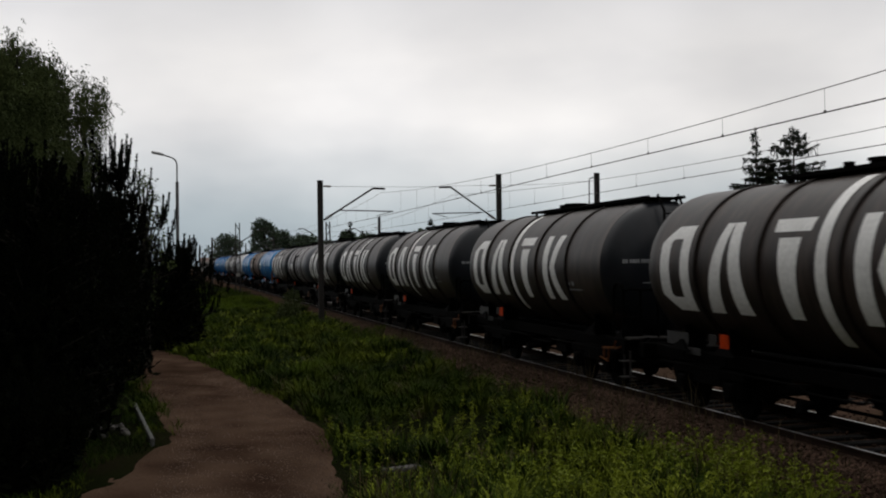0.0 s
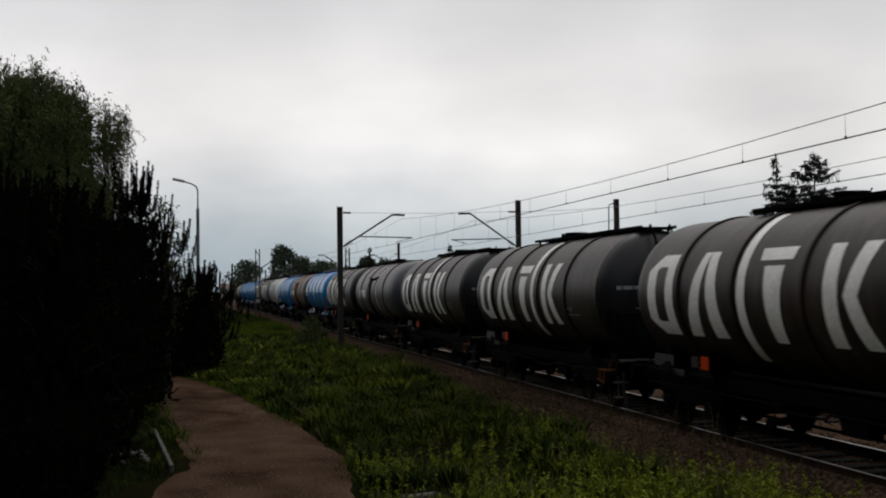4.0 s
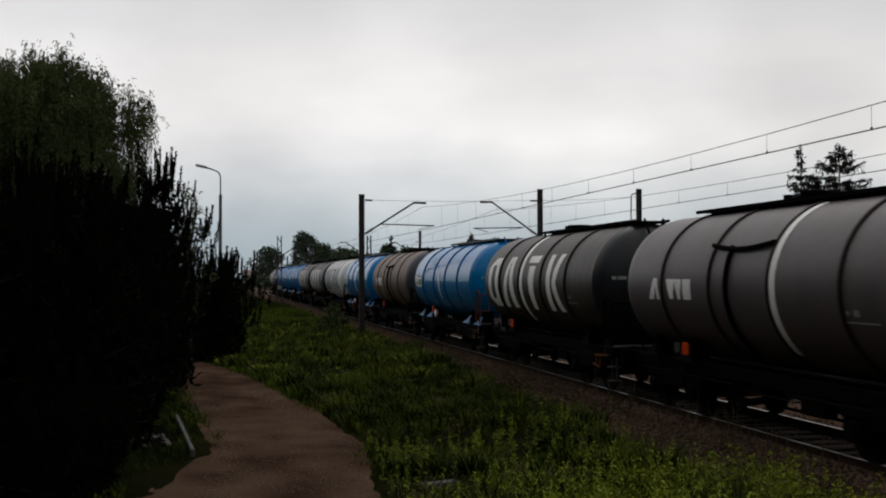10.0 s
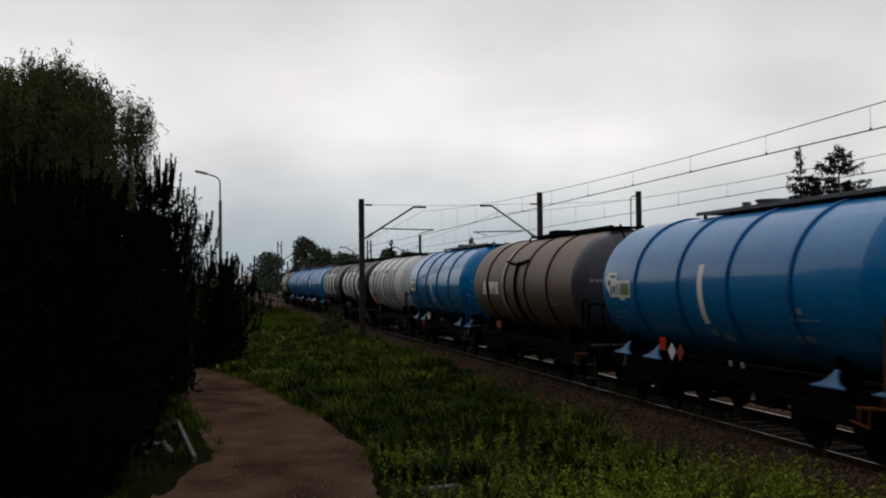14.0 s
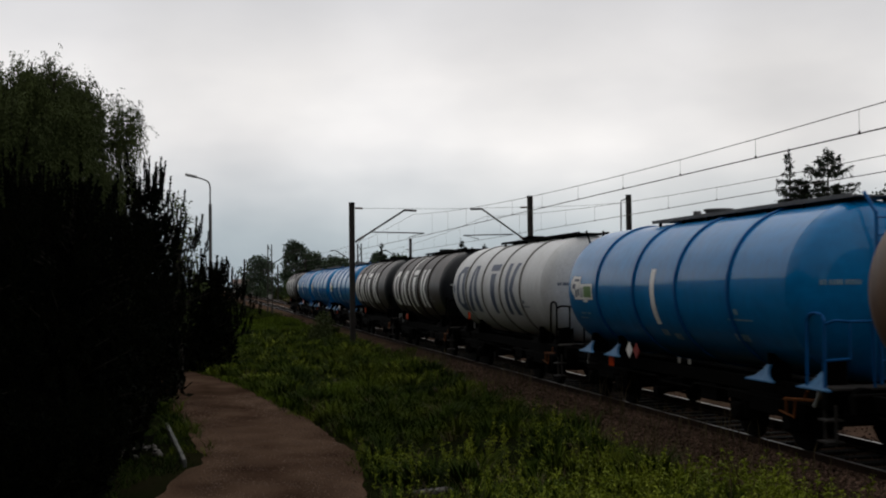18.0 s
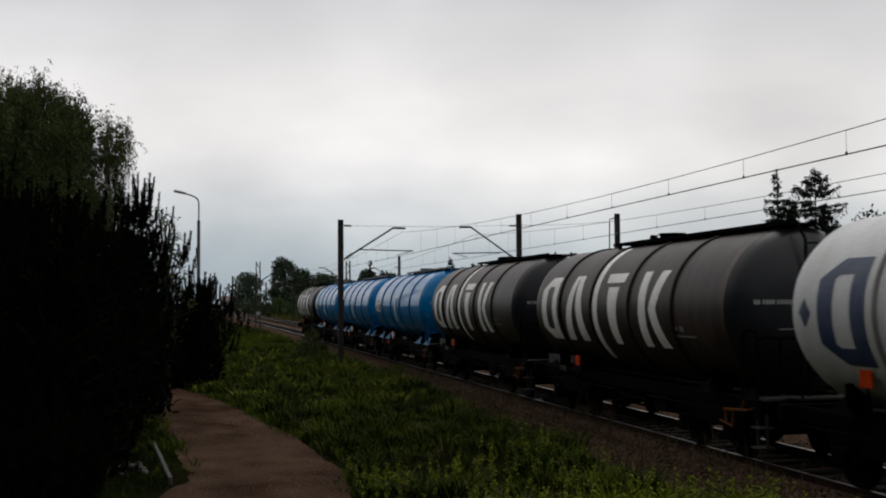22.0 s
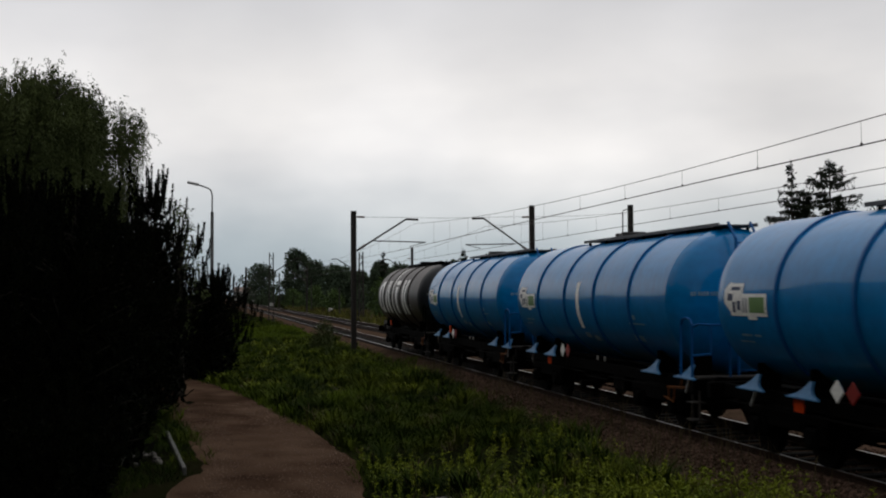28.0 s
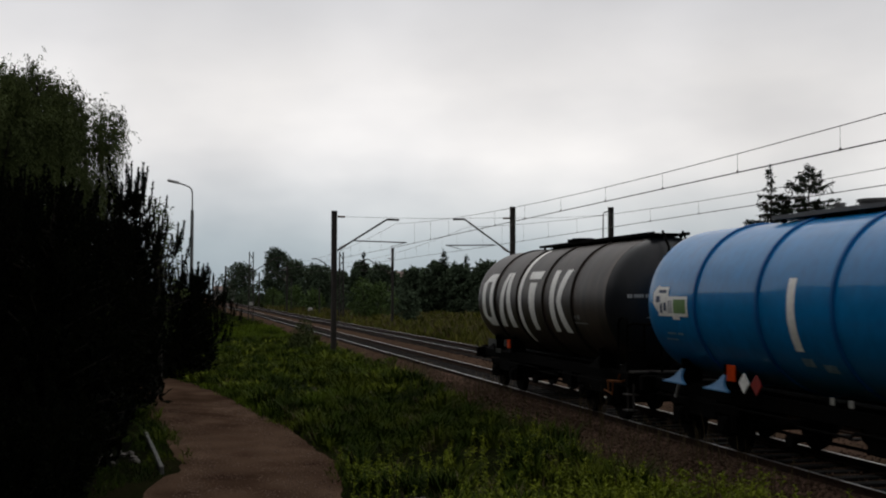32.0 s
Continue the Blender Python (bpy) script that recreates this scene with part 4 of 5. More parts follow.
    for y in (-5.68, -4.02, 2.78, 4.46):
        for s in (-1, 1):
            bm = bmesh.new()
            rings = []
            for hz, hw, hx in ((1.195, 0.47, 1.31), (1.218, 0.47, 1.31), (1.24, 0.36, 1.29), (1.28, 0.23, 1.255), (1.335, 0.135, 1.215), (1.40, 0.08, 1.17), (1.47, 0.05, 1.12)):
                rings.append([bm.verts.new(p) for p in ((s * hx, y - hw, hz), (s * hx, y + hw, hz), (s * (hx - 0.05), y + hw, hz), (s * (hx - 0.05), y - hw, hz))])
            for r0, r1 in zip(rings, rings[1:]):
                for k in range(4):
                    bm.faces.new((r0[k], r0[(k + 1) % 4], r1[(k + 1) % 4], r1[k]))
            bm.faces.new(rings[0])
            bm.faces.new(rings[-1])
            part("saddle", bm, foot, w, "bright blue saddle foot" if kind == "blue" else "")
            if s < 0 and kind == "blue" and abs(y) > 4.2:
                part("saddle_strut", tube((s * 1.27, y - 0.18, 1.19), (s * 1.2, y + 0.12, 0.92), 0.03, 6), M["lamp_head"], w, "pale grey strut")
            part("saddle_web", box((min(s * 0.7, s * 1.12), y - 0.02, 1.2), (max(s * 0.7, s * 1.12), y + 0.02, 1.66)), M["underframe"], w)
    for s in (-1, 1):
        for e in (-1, 1):
            bm = tube((s * 0.875, e * 6.05, 1.05), (s * 0.875, e * 6.30, 1.05), 0.10, 14)
            add_tube(bm, (s * 0.875, e * 6.30, 1.05), (s * 0.875, e * 6.37, 1.05), 0.225, 20)
            part("buffer", bm, M["underframe"], w)
    for e in (-1, 1):
        part("coupling", tube((0, e * 6.1, 1.03), (0, e * 6.372, 1.03), 0.045, 8), M["underframe"], w)
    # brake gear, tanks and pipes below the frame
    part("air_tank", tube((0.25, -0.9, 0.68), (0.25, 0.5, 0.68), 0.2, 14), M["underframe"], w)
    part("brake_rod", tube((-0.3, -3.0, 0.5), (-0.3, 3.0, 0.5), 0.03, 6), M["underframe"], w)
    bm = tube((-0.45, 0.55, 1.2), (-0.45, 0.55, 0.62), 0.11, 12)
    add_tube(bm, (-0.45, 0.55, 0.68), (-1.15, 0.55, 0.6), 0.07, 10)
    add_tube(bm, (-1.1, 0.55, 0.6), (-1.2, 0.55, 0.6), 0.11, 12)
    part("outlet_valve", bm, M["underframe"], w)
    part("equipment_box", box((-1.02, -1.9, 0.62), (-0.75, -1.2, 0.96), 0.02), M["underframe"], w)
    # yellow and orange levers by the leading bogie, small white plates
    bm = tube((-1.16, -5.45, 1.0), (-1.16, -4.6, 0.95), 0.028, 6)
    add_tube(bm, (-1.16, -4.65, 0.98), (-1.16, -4.65, 0.74), 0.024, 6)
    add_tube(bm, (-1.16, -5.2, 0.97), (-1.16, -5.3, 1.14), 0.024, 6)
    add_tube(bm, (-1.16, -5.45, 1.0), (-1.05, -5.75, 1.12), 0.022, 6)
    add_tube(bm, (-1.17, -4.95, 0.96), (-1.17, -4.9, 0.66), 0.02, 6)
    add_tube(bm, (-1.17, -4.9, 0.68), (-1.17, -4.45, 0.74), 0.02, 6)
    part("brake_lever", bm, M["orange_paint"], w, "worn orange brake lever")
    py, pz = {"blue": (2.36, 1.53) if band else (3.0, 1.10), "white": (3.83, 1.78)}.get(kind, (2.80, 1.43))
    part("orange_plate", box((-1.22, py - 0.15, pz - 0.14), (-1.20, py + 0.15, pz + 0.14), 0.004), M["orange_plate"], w, "orange hazard plate")
    part("plate_bracket", box((-1.2, py - 0.02, 1.0), (-1.17, py + 0.02, pz + 0.1), 0.004), M["underframe"], w)
    if kind != "blue":
        for y, z in ((3.32, 1.44),):
            part("label_holder", box((-1.16, y - 0.14, z - 0.1), (-1.145, y + 0.14, z + 0.1), 0.004), M["mast_steel"], w, "dull grey label holder")
            part("plate_bracket", box((-1.145, y - 0.02, 1.0), (-1.12, y + 0.02, z + 0.08), 0.004), M["underframe"], w)
        if kind == "black":
            part("bare_gusset", add_box(box((-1.175, 4.22, 1.28), (-1.16, 5.1, 1.52), 0.004), (-1.18, 3.75, 1.13), (-1.165, 4.3, 1.26), 0.004), M["bare_plate"], w, "scuffed bare grey gusset plates")
    # brake hoses and a pipe along the frame
    for e in (-1, 1):
        part("brake_hose", tube_mesh([(-0.35, e * 6.1, 0.98), (-0.37, e * 6.22, 0.8), (-0.38, e * 6.3, 0.62), (-0.36, e * 6.36, 0.6)], 0.028, 6), M["underframe"], w)
    part("air_pipe", tube_mesh([(-1.06, -5.7, 0.9), (-1.06, -1.0, 0.9), (-1.0, -0.8, 0.8), (-1.0, 0.6, 0.8), (-1.06, 0.8, 0.9), (-1.06, 5.7, 0.9)], 0.02, 6), M["wheel_steel"], w)
    if kind in ("blue",):
        for y, mt, nm, lb in ((1.93, "marking_white", "placard", "white diamond placard"), (1.52, "red_placard", "placard", "dark red diamond placard")):
            part(nm, box((-0.013, -0.125, -0.125), (0.013, 0.125, 0.125), 0.003), M[mt], w, lb, at=pose(-1.20, y, 1.385, 45, 0, 0))
            part("plate_bracket", box((-1.185, y - 0.02, 1.0), (-1.165, y + 0.02, 1.4), 0.004), M["underframe"], w)
        for y in (-0.70, -1.17):
            part("small_plate", box((-1.20, y, 1.27), (-1.185, y + 0.11, 1.38), 0.003), M["plaster"], w, "small pale plate")
    # end platform and handrails
    part("end_platform", box((-1.25, -6.25, 1.22), (1.25, -5.75, 1.26), 0.005), M["mast_steel"], w)
    for s in (-1, 1):
        if not domed:
            rail_paint = M["orange_paint"] if band == "orange" else M["blue_hoop"] if kind == "blue" else M["underframe"]
            bm = bmesh.new()
            add_line(bm, [(s * 1.27, -5.48, 1.2), (s * 1.27, -5.5, 2.26), (s * 1.27, -5.58, 2.36), (s * 1.27, -5.76, 2.39), (s * 1.27, -5.94, 2.36), (s * 1.27, -6.0, 2.26), (s * 1.27, -5.98, 1.2)], 0.026, 8)
            part("handrail", bm, rail_paint, w, "worn orange handrail" if band == "orange" else "")
            bm = bmesh.new()
            add_line(bm, [(s * 1.26, -6.0, 2.22), (s * 1.2, -6.16, 2.28), (s * 1.0, -6.26, 2.26), (s * 0.62, -6.26, 2.26), (s * 0.6, -6.26, 1.26)], 0.024, 8)
            add_line(bm, [(s * 1.0, -6.26, 2.26), (s * 1.0, -6.26, 1.70), (s * 1.27, -5.98, 1.66)], 0.024, 8)
            part("end_rail", bm, rail_paint, w)
        bm = bmesh.new()
        add_box(bm, (s * 1.2 - 0.14, -6.15, 0.42), (s * 1.2 + 0.14, -5.85, 0.45), 0.005)
        add_box(bm, (s * 1.2 - 0.14, -6.15, 0.75), (s * 1.2 + 0.14, -5.85, 0.78), 0.005)
        for y in (-6.15, -5.85):
            add_box(bm, (s * 1.2 - 0.02, y - 0.02, 0.42), (s * 1.2 + 0.02, y + 0.02, 1.0), 0.004)
        part("footstep", bm, M["mast_steel"], w, "dull grey metal footstep" if kind == "blue" else "")
    for e in (-1, 1):
        bg = new("bogie")
        bg.parent = w
        bg.matrix_basis = pose(0, e * 3.75, RAIL_Z)
        bg.empty_display_size = 0.2
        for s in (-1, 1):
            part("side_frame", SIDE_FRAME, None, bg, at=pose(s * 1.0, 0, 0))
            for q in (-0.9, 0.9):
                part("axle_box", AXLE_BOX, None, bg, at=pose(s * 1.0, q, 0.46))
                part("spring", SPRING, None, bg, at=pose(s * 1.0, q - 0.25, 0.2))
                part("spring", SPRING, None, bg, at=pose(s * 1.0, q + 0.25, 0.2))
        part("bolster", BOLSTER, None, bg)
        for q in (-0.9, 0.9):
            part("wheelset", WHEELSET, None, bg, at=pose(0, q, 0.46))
    return w


# kinds from the tail forwards
KINDS = [("black", "middle"), ("blue", "high"), ("blue", ""), ("blue", ""), ("black", "middle"), ("black", "middle"), ("white", ""), ("blue", ""), ("brown", ""),
         ("blue", "orange"), ("black", "middle"), ("grey", ""), ("black", "late"), ("black", "late"), ("black", "middle"), ("black", "middle"), ("black", "late")]
made, WAGONS = {}, []
for k, kd in enumerate(KINDS):
    if kd in made:
        w = copy_thing(made[kd], pose(TRACKS[0], 0, 0))
    else:
        w = made[kd] = wagon(*kd)
        w.location.x = TRACKS[0]
    WAGONS.append(w)

# ---- greenery ----
def leaf_quads(c, d, length, width, r, droop=0.0):
    """Small pointed leaves at the places c, along d, as quads."""
    n = len(c)
    d = d / (np.linalg.norm(d, axis=1, keepdims=True) + 1e-9)
    side = np.cross(d, r.normal(size=(n, 3)))
    side /= np.linalg.norm(side, axis=1, keepdims=True) + 1e-9
    ln = np.reshape(length * r.uniform(0.6, 1.3, n), (n, 1))
    wd = np.reshape(width * r.uniform(0.6, 1.3, n), (n, 1))
    tip = c + d * ln
    tip[:, 2] -= droop * ln[:, 0]
    mid = c + d * ln * 0.45
    return np.stack([c, mid + side * wd / 2, tip, mid - side * wd / 2], 1)


def quads_mesh(name, q, mat):
    q = np.concatenate(q) if isinstance(q, list) else q
    return mesh_of(name, q.reshape(-1, 3), np.arange(4 * len(q)).reshape(-1, 4), mat)


def limbs(segments):
    """Tapered limbs from (a, b, radius at a, radius at b)."""
    bm = bmesh.new()
    for a, b, r0, r1 in segments:
        add_tube(bm, a, b, r0, 7, r1)
    return bm


def unit(r, n):
    v = r.normal(size=(n, 3))
    return v / np.linalg.norm(v, axis=1, keepdims=True)


def willow(x, y, h, rad, seed):
    r = np.random.RandomState(seed)
    g = float(ground_z(x, y))
    t = thing("willow_tree", "large weeping willow with dense dark drooping foliage", "tree", at=pose(x, y, g))
    part("trunk", limbs([((0, 0, -0.2), (0.1, 0.1, 2.2), 0.42, 0.34), ((0.1, 0.1, 2.2), (0.0, 0.2, 4.5), 0.34, 0.22)]), M["bark"], t)
    tops = []
    for k in range(46):
        a = k * 2.4 + r.uniform(-0.3, 0.3)
        q = rad * 0.92 * math.sqrt((k + 0.5) / 46) * r.uniform(0.80, 1.02)
        tops.append(Vector((q * math.cos(a), q * math.sin(a), h * (0.97 - 0.24 * (q / rad) ** 3.6) * r.uniform(0.93, 1.03))))
    for k in range(26):
        a, q = k * 2.4 + 0.7, rad * r.uniform(0.66, 0.93)
        tops.append(Vector((q * math.cos(a), q * math.sin(a), h * r.uniform(0.32, 0.74))))
    segs = []
    for p in tops:
        m = Vector((p.x * 0.45, p.y * 0.45, 3.0 + 0.55 * (p.z - 3.0)))
        segs += [((0.05, 0.1, r.uniform(2.0, 4.3)), tuple(m), 0.13, 0.08), (tuple(m), tuple(p), 0.08, 0.025)]
    part("limb", limbs(segs), M["bark"], t)["kind"] = "stuff"
    quads = []
    # every limb ends in a bunch of boughs; each rises a little, arches outwards and trails a curtain of fronds
    for p in tops:
        size = r.uniform(0.7, 1.35)
        out = math.atan2(p.y, p.x)
        for b in range(9):
            a0 = out + r.normal(0, 1.1)
            bow = size * r.uniform(0.35, 0.95)
            crest = p + Vector((bow * math.cos(a0), bow * math.sin(a0), r.uniform(-0.35, 0.22)))
            for j in range(11):
                a = a0 + r.normal(0, 0.7)
                reach, fall, rise = r.uniform(0.06, 0.32), size * r.uniform(0.45, 1.7) * r.choice([0.6, 1.0, 1.5]), r.uniform(0.0, 0.16)
                if j == 0 and p.z > 0.82 * h:
                    reach, fall, rise = r.uniform(0.25, 0.5), r.uniform(0.15, 0.5), r.uniform(0.3, 0.6)
                n = int(fall / 0.04) + 9
                u = np.linspace(0.02, 1, n)
                o = r.normal(0, 0.13, 3)
                ahead = reach * np.sqrt(u)
                c = np.stack([crest.x + o[0] + ahead * math.cos(a) + r.normal(0, 0.03, n), crest.y + o[1] + ahead * math.sin(a) + r.normal(0, 0.03, n),
                              crest.z - 0.2 + o[2] + rise * np.sin(np.minimum(1, u * 1.6) * 3.14) - fall * u ** 1.7], 1)
                c = c[c[:, 2] > 0.3]
                d = unit(r, len(c)) * 0.7 + np.array([0.3 * math.cos(a), 0.3 * math.sin(a), -0.8])
                quads.append(leaf_quads(c, d, 0.105, 0.030, r))
    # the dense inside of the crown
    n = 40000
    a, q = r.uniform(0, 6.283, n), rad * 0.84 * np.sqrt(r.uniform(0, 1, n))
    z = r.uniform(0.05, 1, n) ** 0.8 * h * 0.86 * (1 - 0.33 * (q / rad) ** 3.2)
    c = np.stack([q * np.cos(a), q * np.sin(a), z], 1)
    quads.append(leaf_quads(c, unit(r, n) + np.array([0, 0, -0.6]), 0.22, 0.08, r))
    part("crown", quads_mesh("crown", quads, M["willow_leaf"]), None, t)
    return t


def pine(x, y, h, rad, seed, lean=0.0, shoots=330):
    """A bushy young pine: upswept branches that end in whorls of thick upright candles."""
    r = np.random.RandomState(seed)
    g = float(ground_z(x, y))
    t = thing("pine_tree", "bushy dark pine with upright candle shoots beside the lane", "tree", "pines beside the lane", at=pose(x, y, g))
    part("trunk", limbs([((0, 0, -0.2), (lean * 0.4, 0, h * 0.55), 0.13, 0.08), ((lean * 0.4, 0, h * 0.55), (lean, 0, h * 0.93), 0.08, 0.02)]), M["bark"], t)
    segs, quads = [], []
    for k in range(int(shoots * 0.8)):
        v = r.uniform(0.03, 0.98)
        a = r.uniform(0, 6.283)
        reach = rad * (1 - v ** 1.7) * r.uniform(0.5, 1.08) * (0.75 + 0.5 * min(1, v * 3)) + 0.12
        b = np.array([lean * v, 0, h * v * 0.86])
        e = b + np.array([reach * math.cos(a), reach * math.sin(a), 0.30 * reach + r.uniform(-0.1, 0.15)])
        if k % 3 == 0:
            segs.append((tuple(b), tuple(e), 0.025, 0.012))
        pieces = [(b * 0.45 + e * 0.55, e, 34, 0.15, 0.8)]
        # a leader and up to three side candles, curving from the branch to upright
        for m in range(1 + r.randint(0, 3)):
            up = r.uniform(0.38, 0.85) * (0.7 + 0.7 * v) * (1.0 if m == 0 else 0.6)
            sa = a + r.normal(0, 0.9)
            bend = e + np.array([0.22 * up * math.cos(sa), 0.22 * up * math.sin(sa), 0.40 * up])
            tip = bend + np.array([0.06 * up * math.cos(sa), 0.06 * up * math.sin(sa), 0.62 * up])
            pieces += [(e, bend, int(46 * up) + 6, 0.10, 0.9), (bend, tip, int(110 * up) + 8, 0.075, 1.3)]
        for p, q, n, ln, tight in pieces:
            u = r.uniform(0, 1, (n, 1))
            c = p + (q - p) * u
            d = unit(r, n) + tight * (q - p) / (np.linalg.norm(q - p) + 1e-6)
            quads.append(leaf_quads(c, d, ln, 0.030, r))
    n = int(5600 * rad / 2)
    a, v = r.uniform(0, 6.283, n), r.uniform(0, 0.92, n)
    q = rad * 0.85 * (1 - v ** 1.6) * np.sqrt(r.uniform(0, 1, n))
    c = np.stack([q * np.cos(a) + lean * v, q * np.sin(a), h * 0.80 * v], 1)
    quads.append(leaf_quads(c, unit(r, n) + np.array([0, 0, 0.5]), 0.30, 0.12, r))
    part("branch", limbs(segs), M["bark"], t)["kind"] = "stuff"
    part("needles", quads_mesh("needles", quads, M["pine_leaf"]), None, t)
    return t


def spruce(x, y, top, width, seed, thin=0.0):
    """An uneven spruce: rising upper boughs, drooping lower ones hung with twigs; thin leaves a bare length below its tip."""
    r = np.random.RandomState(seed)
    g = float(ground_z(x, y))
    h = top - g
    t = thing("spruce_tree", "tall sparse dark spruce behind the railway", "tree", "spruces behind the railway", at=pose(x, y, g))
    part("trunk", limbs([((0, 0, -0.2), (0, 0, h * 0.97), 0.2, 0.03)]), M["bark"], t)
    segs, quads = [], []
    z = h * 0.12
    while z < h - 0.3:
        left_h = h - z
        sparse = thin > 0 and 0.5 < left_h < thin
        for j in range(r.randint(2, 4) if sparse else r.randint(4, 7)):
            a = r.uniform(0, 6.283)
            ln = width * min(1.0, left_h / 4.8) * r.uniform(0.35, 1.12) * (0.5 if sparse else 1.0) + 0.12
            rise = 0.45 * ln if left_h < 2.2 else (0.12 - 0.03 * left_h) * ln
            e = np.array([ln * math.cos(a), ln * math.sin(a), z + rise + 0.12 * ln * r.uniform(-1, 1)])
            b = np.array([0, 0, z])
            segs.append((tuple(b), tuple(e), 0.03, 0.012))
            n = int(30 * ln) + 12
            u = r.uniform(0.05, 1, (n, 1)) ** 0.8
            c = b + (e - b) * u + r.normal(0, 0.05, (n, 3))
            d = unit(r, n) * 0.8 + np.array([0.6 * math.cos(a), 0.6 * math.sin(a), 0.1 if left_h < 1.5 else -0.7])
            quads.append(leaf_quads(c, d, 0.30, 0.10, r))
            if ln > 0.8:
                for q in range(int(3 * ln)):
                    c0 = b + (e - b) * r.uniform(0.45, 1.0)
                    w = np.linspace(0, 1, 9)[:, None]
                    c = c0 + np.array([0.12 * r.normal(), 0.12 * r.normal(), -r.uniform(0.25, 0.6)]) * w
                    quads.append(leaf_quads(c, unit(r, 9) * 0.6 + np.array([0, 0, -0.8]), 0.2, 0.075, r))
        z += r.uniform(0.26, 0.50)
    c = np.stack([r.normal(0, 0.05, 60), r.normal(0, 0.05, 60), h - r.uniform(0, 0.9, 60)], 1)
    quads.append(leaf_quads(c, unit(r, 60) + np.array([0, 0, 0.6]), 0.18, 0.06, r))
    part("branch", limbs(segs), M["bark"], t)["kind"] = "stuff"
    part("needles", quads_mesh("needles", quads, M["spruce_leaf"]), None, t)
    return t


def broadleaf(x, y, top, width, seed, leaf="far_leaf", name="tree", label="distant dark broadleaf tree beyond the tracks", size=0.55, count=2600, low=0.12, group="trees beyond the tracks"):
    """Trunk, forking limbs and a crown of many small clumps of leaves with gaps."""
    r = np.random.RandomState(seed)
    g = float(ground_z(x, y))
    h = top - g
    t = thing(name, label, "tree" if h > 4 else "bush", group, at=pose(x, y, g))
    part("trunk", limbs([((0, 0, -0.2), (0, 0, h * 0.4), 0.03 * h, 0.02 * h), ((0, 0, h * 0.4), (0.1, 0, h * 0.75), 0.02 * h, 0.006 * h)]), M["bark"], t)
    segs, quads = [], []
    n = 26
    for k in range(n):
        v = (k + 0.5) / n
        z = h * (low + (0.96 - low) * v)
        prof = math.sin(math.pi * min(1, 0.16 + 0.80 * v)) ** 0.7
        a = k * 2.4 + r.uniform(-0.4, 0.4)
        q = width * prof * r.uniform(0.35, 0.95)
        p = np.array([q * math.cos(a), q * math.sin(a), z])
        segs.append(((0, 0, z * 0.7), tuple(p), 0.007 * h, 0.003 * h))
        m = count // n
        rr = width * r.uniform(0.28, 0.5)
        c = p + unit(r, m) * (rr * r.uniform(0.2, 1.0, (m, 1)) ** 0.5) * np.array([1, 1, 0.75])
        quads.append(leaf_quads(c, unit(r, m) + np.array([0, 0, -0.3]), size, size * 0.55, r))
    part("limb", limbs(segs), M["bark"], t)["kind"] = "stuff"
    part("crown", quads_mesh("crown", quads, M[leaf]), None, t)
    return t


willow(-5.5, 33.5, 9.85, 3.7, 3)
willow(-9.5, 27.0, 8.8, 3.8, 8)
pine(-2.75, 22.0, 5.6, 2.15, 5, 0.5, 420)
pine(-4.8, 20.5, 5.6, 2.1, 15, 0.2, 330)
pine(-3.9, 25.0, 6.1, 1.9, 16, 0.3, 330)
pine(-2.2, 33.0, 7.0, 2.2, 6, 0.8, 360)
# low pines added to keep the ground left of the lane black
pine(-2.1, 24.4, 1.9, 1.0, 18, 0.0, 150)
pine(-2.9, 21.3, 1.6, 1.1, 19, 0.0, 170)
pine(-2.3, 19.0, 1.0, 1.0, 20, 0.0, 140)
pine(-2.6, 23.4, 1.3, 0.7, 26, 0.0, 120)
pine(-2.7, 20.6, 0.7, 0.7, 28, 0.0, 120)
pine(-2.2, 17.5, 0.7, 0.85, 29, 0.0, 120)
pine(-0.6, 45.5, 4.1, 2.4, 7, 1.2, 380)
broadleaf(-0.6, 36.5, 6.1, 0.9, 41, "willow_leaf", "sapling", "thin leafy sapling growing among dark pines", 0.13, 1500, 0.3, "")
spruce(40.9, 70.0, 12.1, 2.0, 51, 1.9)
spruce(43.9, 70.0, 12.25, 3.5, 52)
spruce(42.4, 71.0, 10.2, 2.3, 54)
spruce(45.6, 71.5, 9.8, 2.0, 55)
broadleaf(52.5, 75.0, 9.7, 3.2, 53, "far_leaf", "tree", "dark broadleaf tree behind the railway", 0.35, 3000)
# the wood beyond the tracks: x, y, top, half width
FAR_TREES = [(18.5, 330, 11.2, 5.5), (23.8, 270, 13.6, 4.0), (28.0, 265, 10.4, 3.6), (30.4, 240, 8.7, 4.0), (37.1, 225, 9.4, 2.6), (39.6, 215, 8.4, 3.6), (34.0, 235, 7.4, 3.2),
             (40.9, 190, 6.9, 3.4), (43.7, 185, 8.2, 2.6), (46.6, 180, 7.6, 3.2), (50.2, 175, 8.0, 3.6), (55.5, 172, 8.4, 3.8), (61.0, 168, 8.6, 4.0), (67.0, 165, 8.2, 4.0), (74.0, 160, 8.4, 4.4), (82.0, 155, 8.0, 4.4), (91.0, 150, 8.3, 4.8)]
for k, (x, y, top, wd) in enumerate(FAR_TREES):
    broadleaf(x, y, top, wd * 1.15, 60 + k, size=0.7, count=6500, low=0.0)
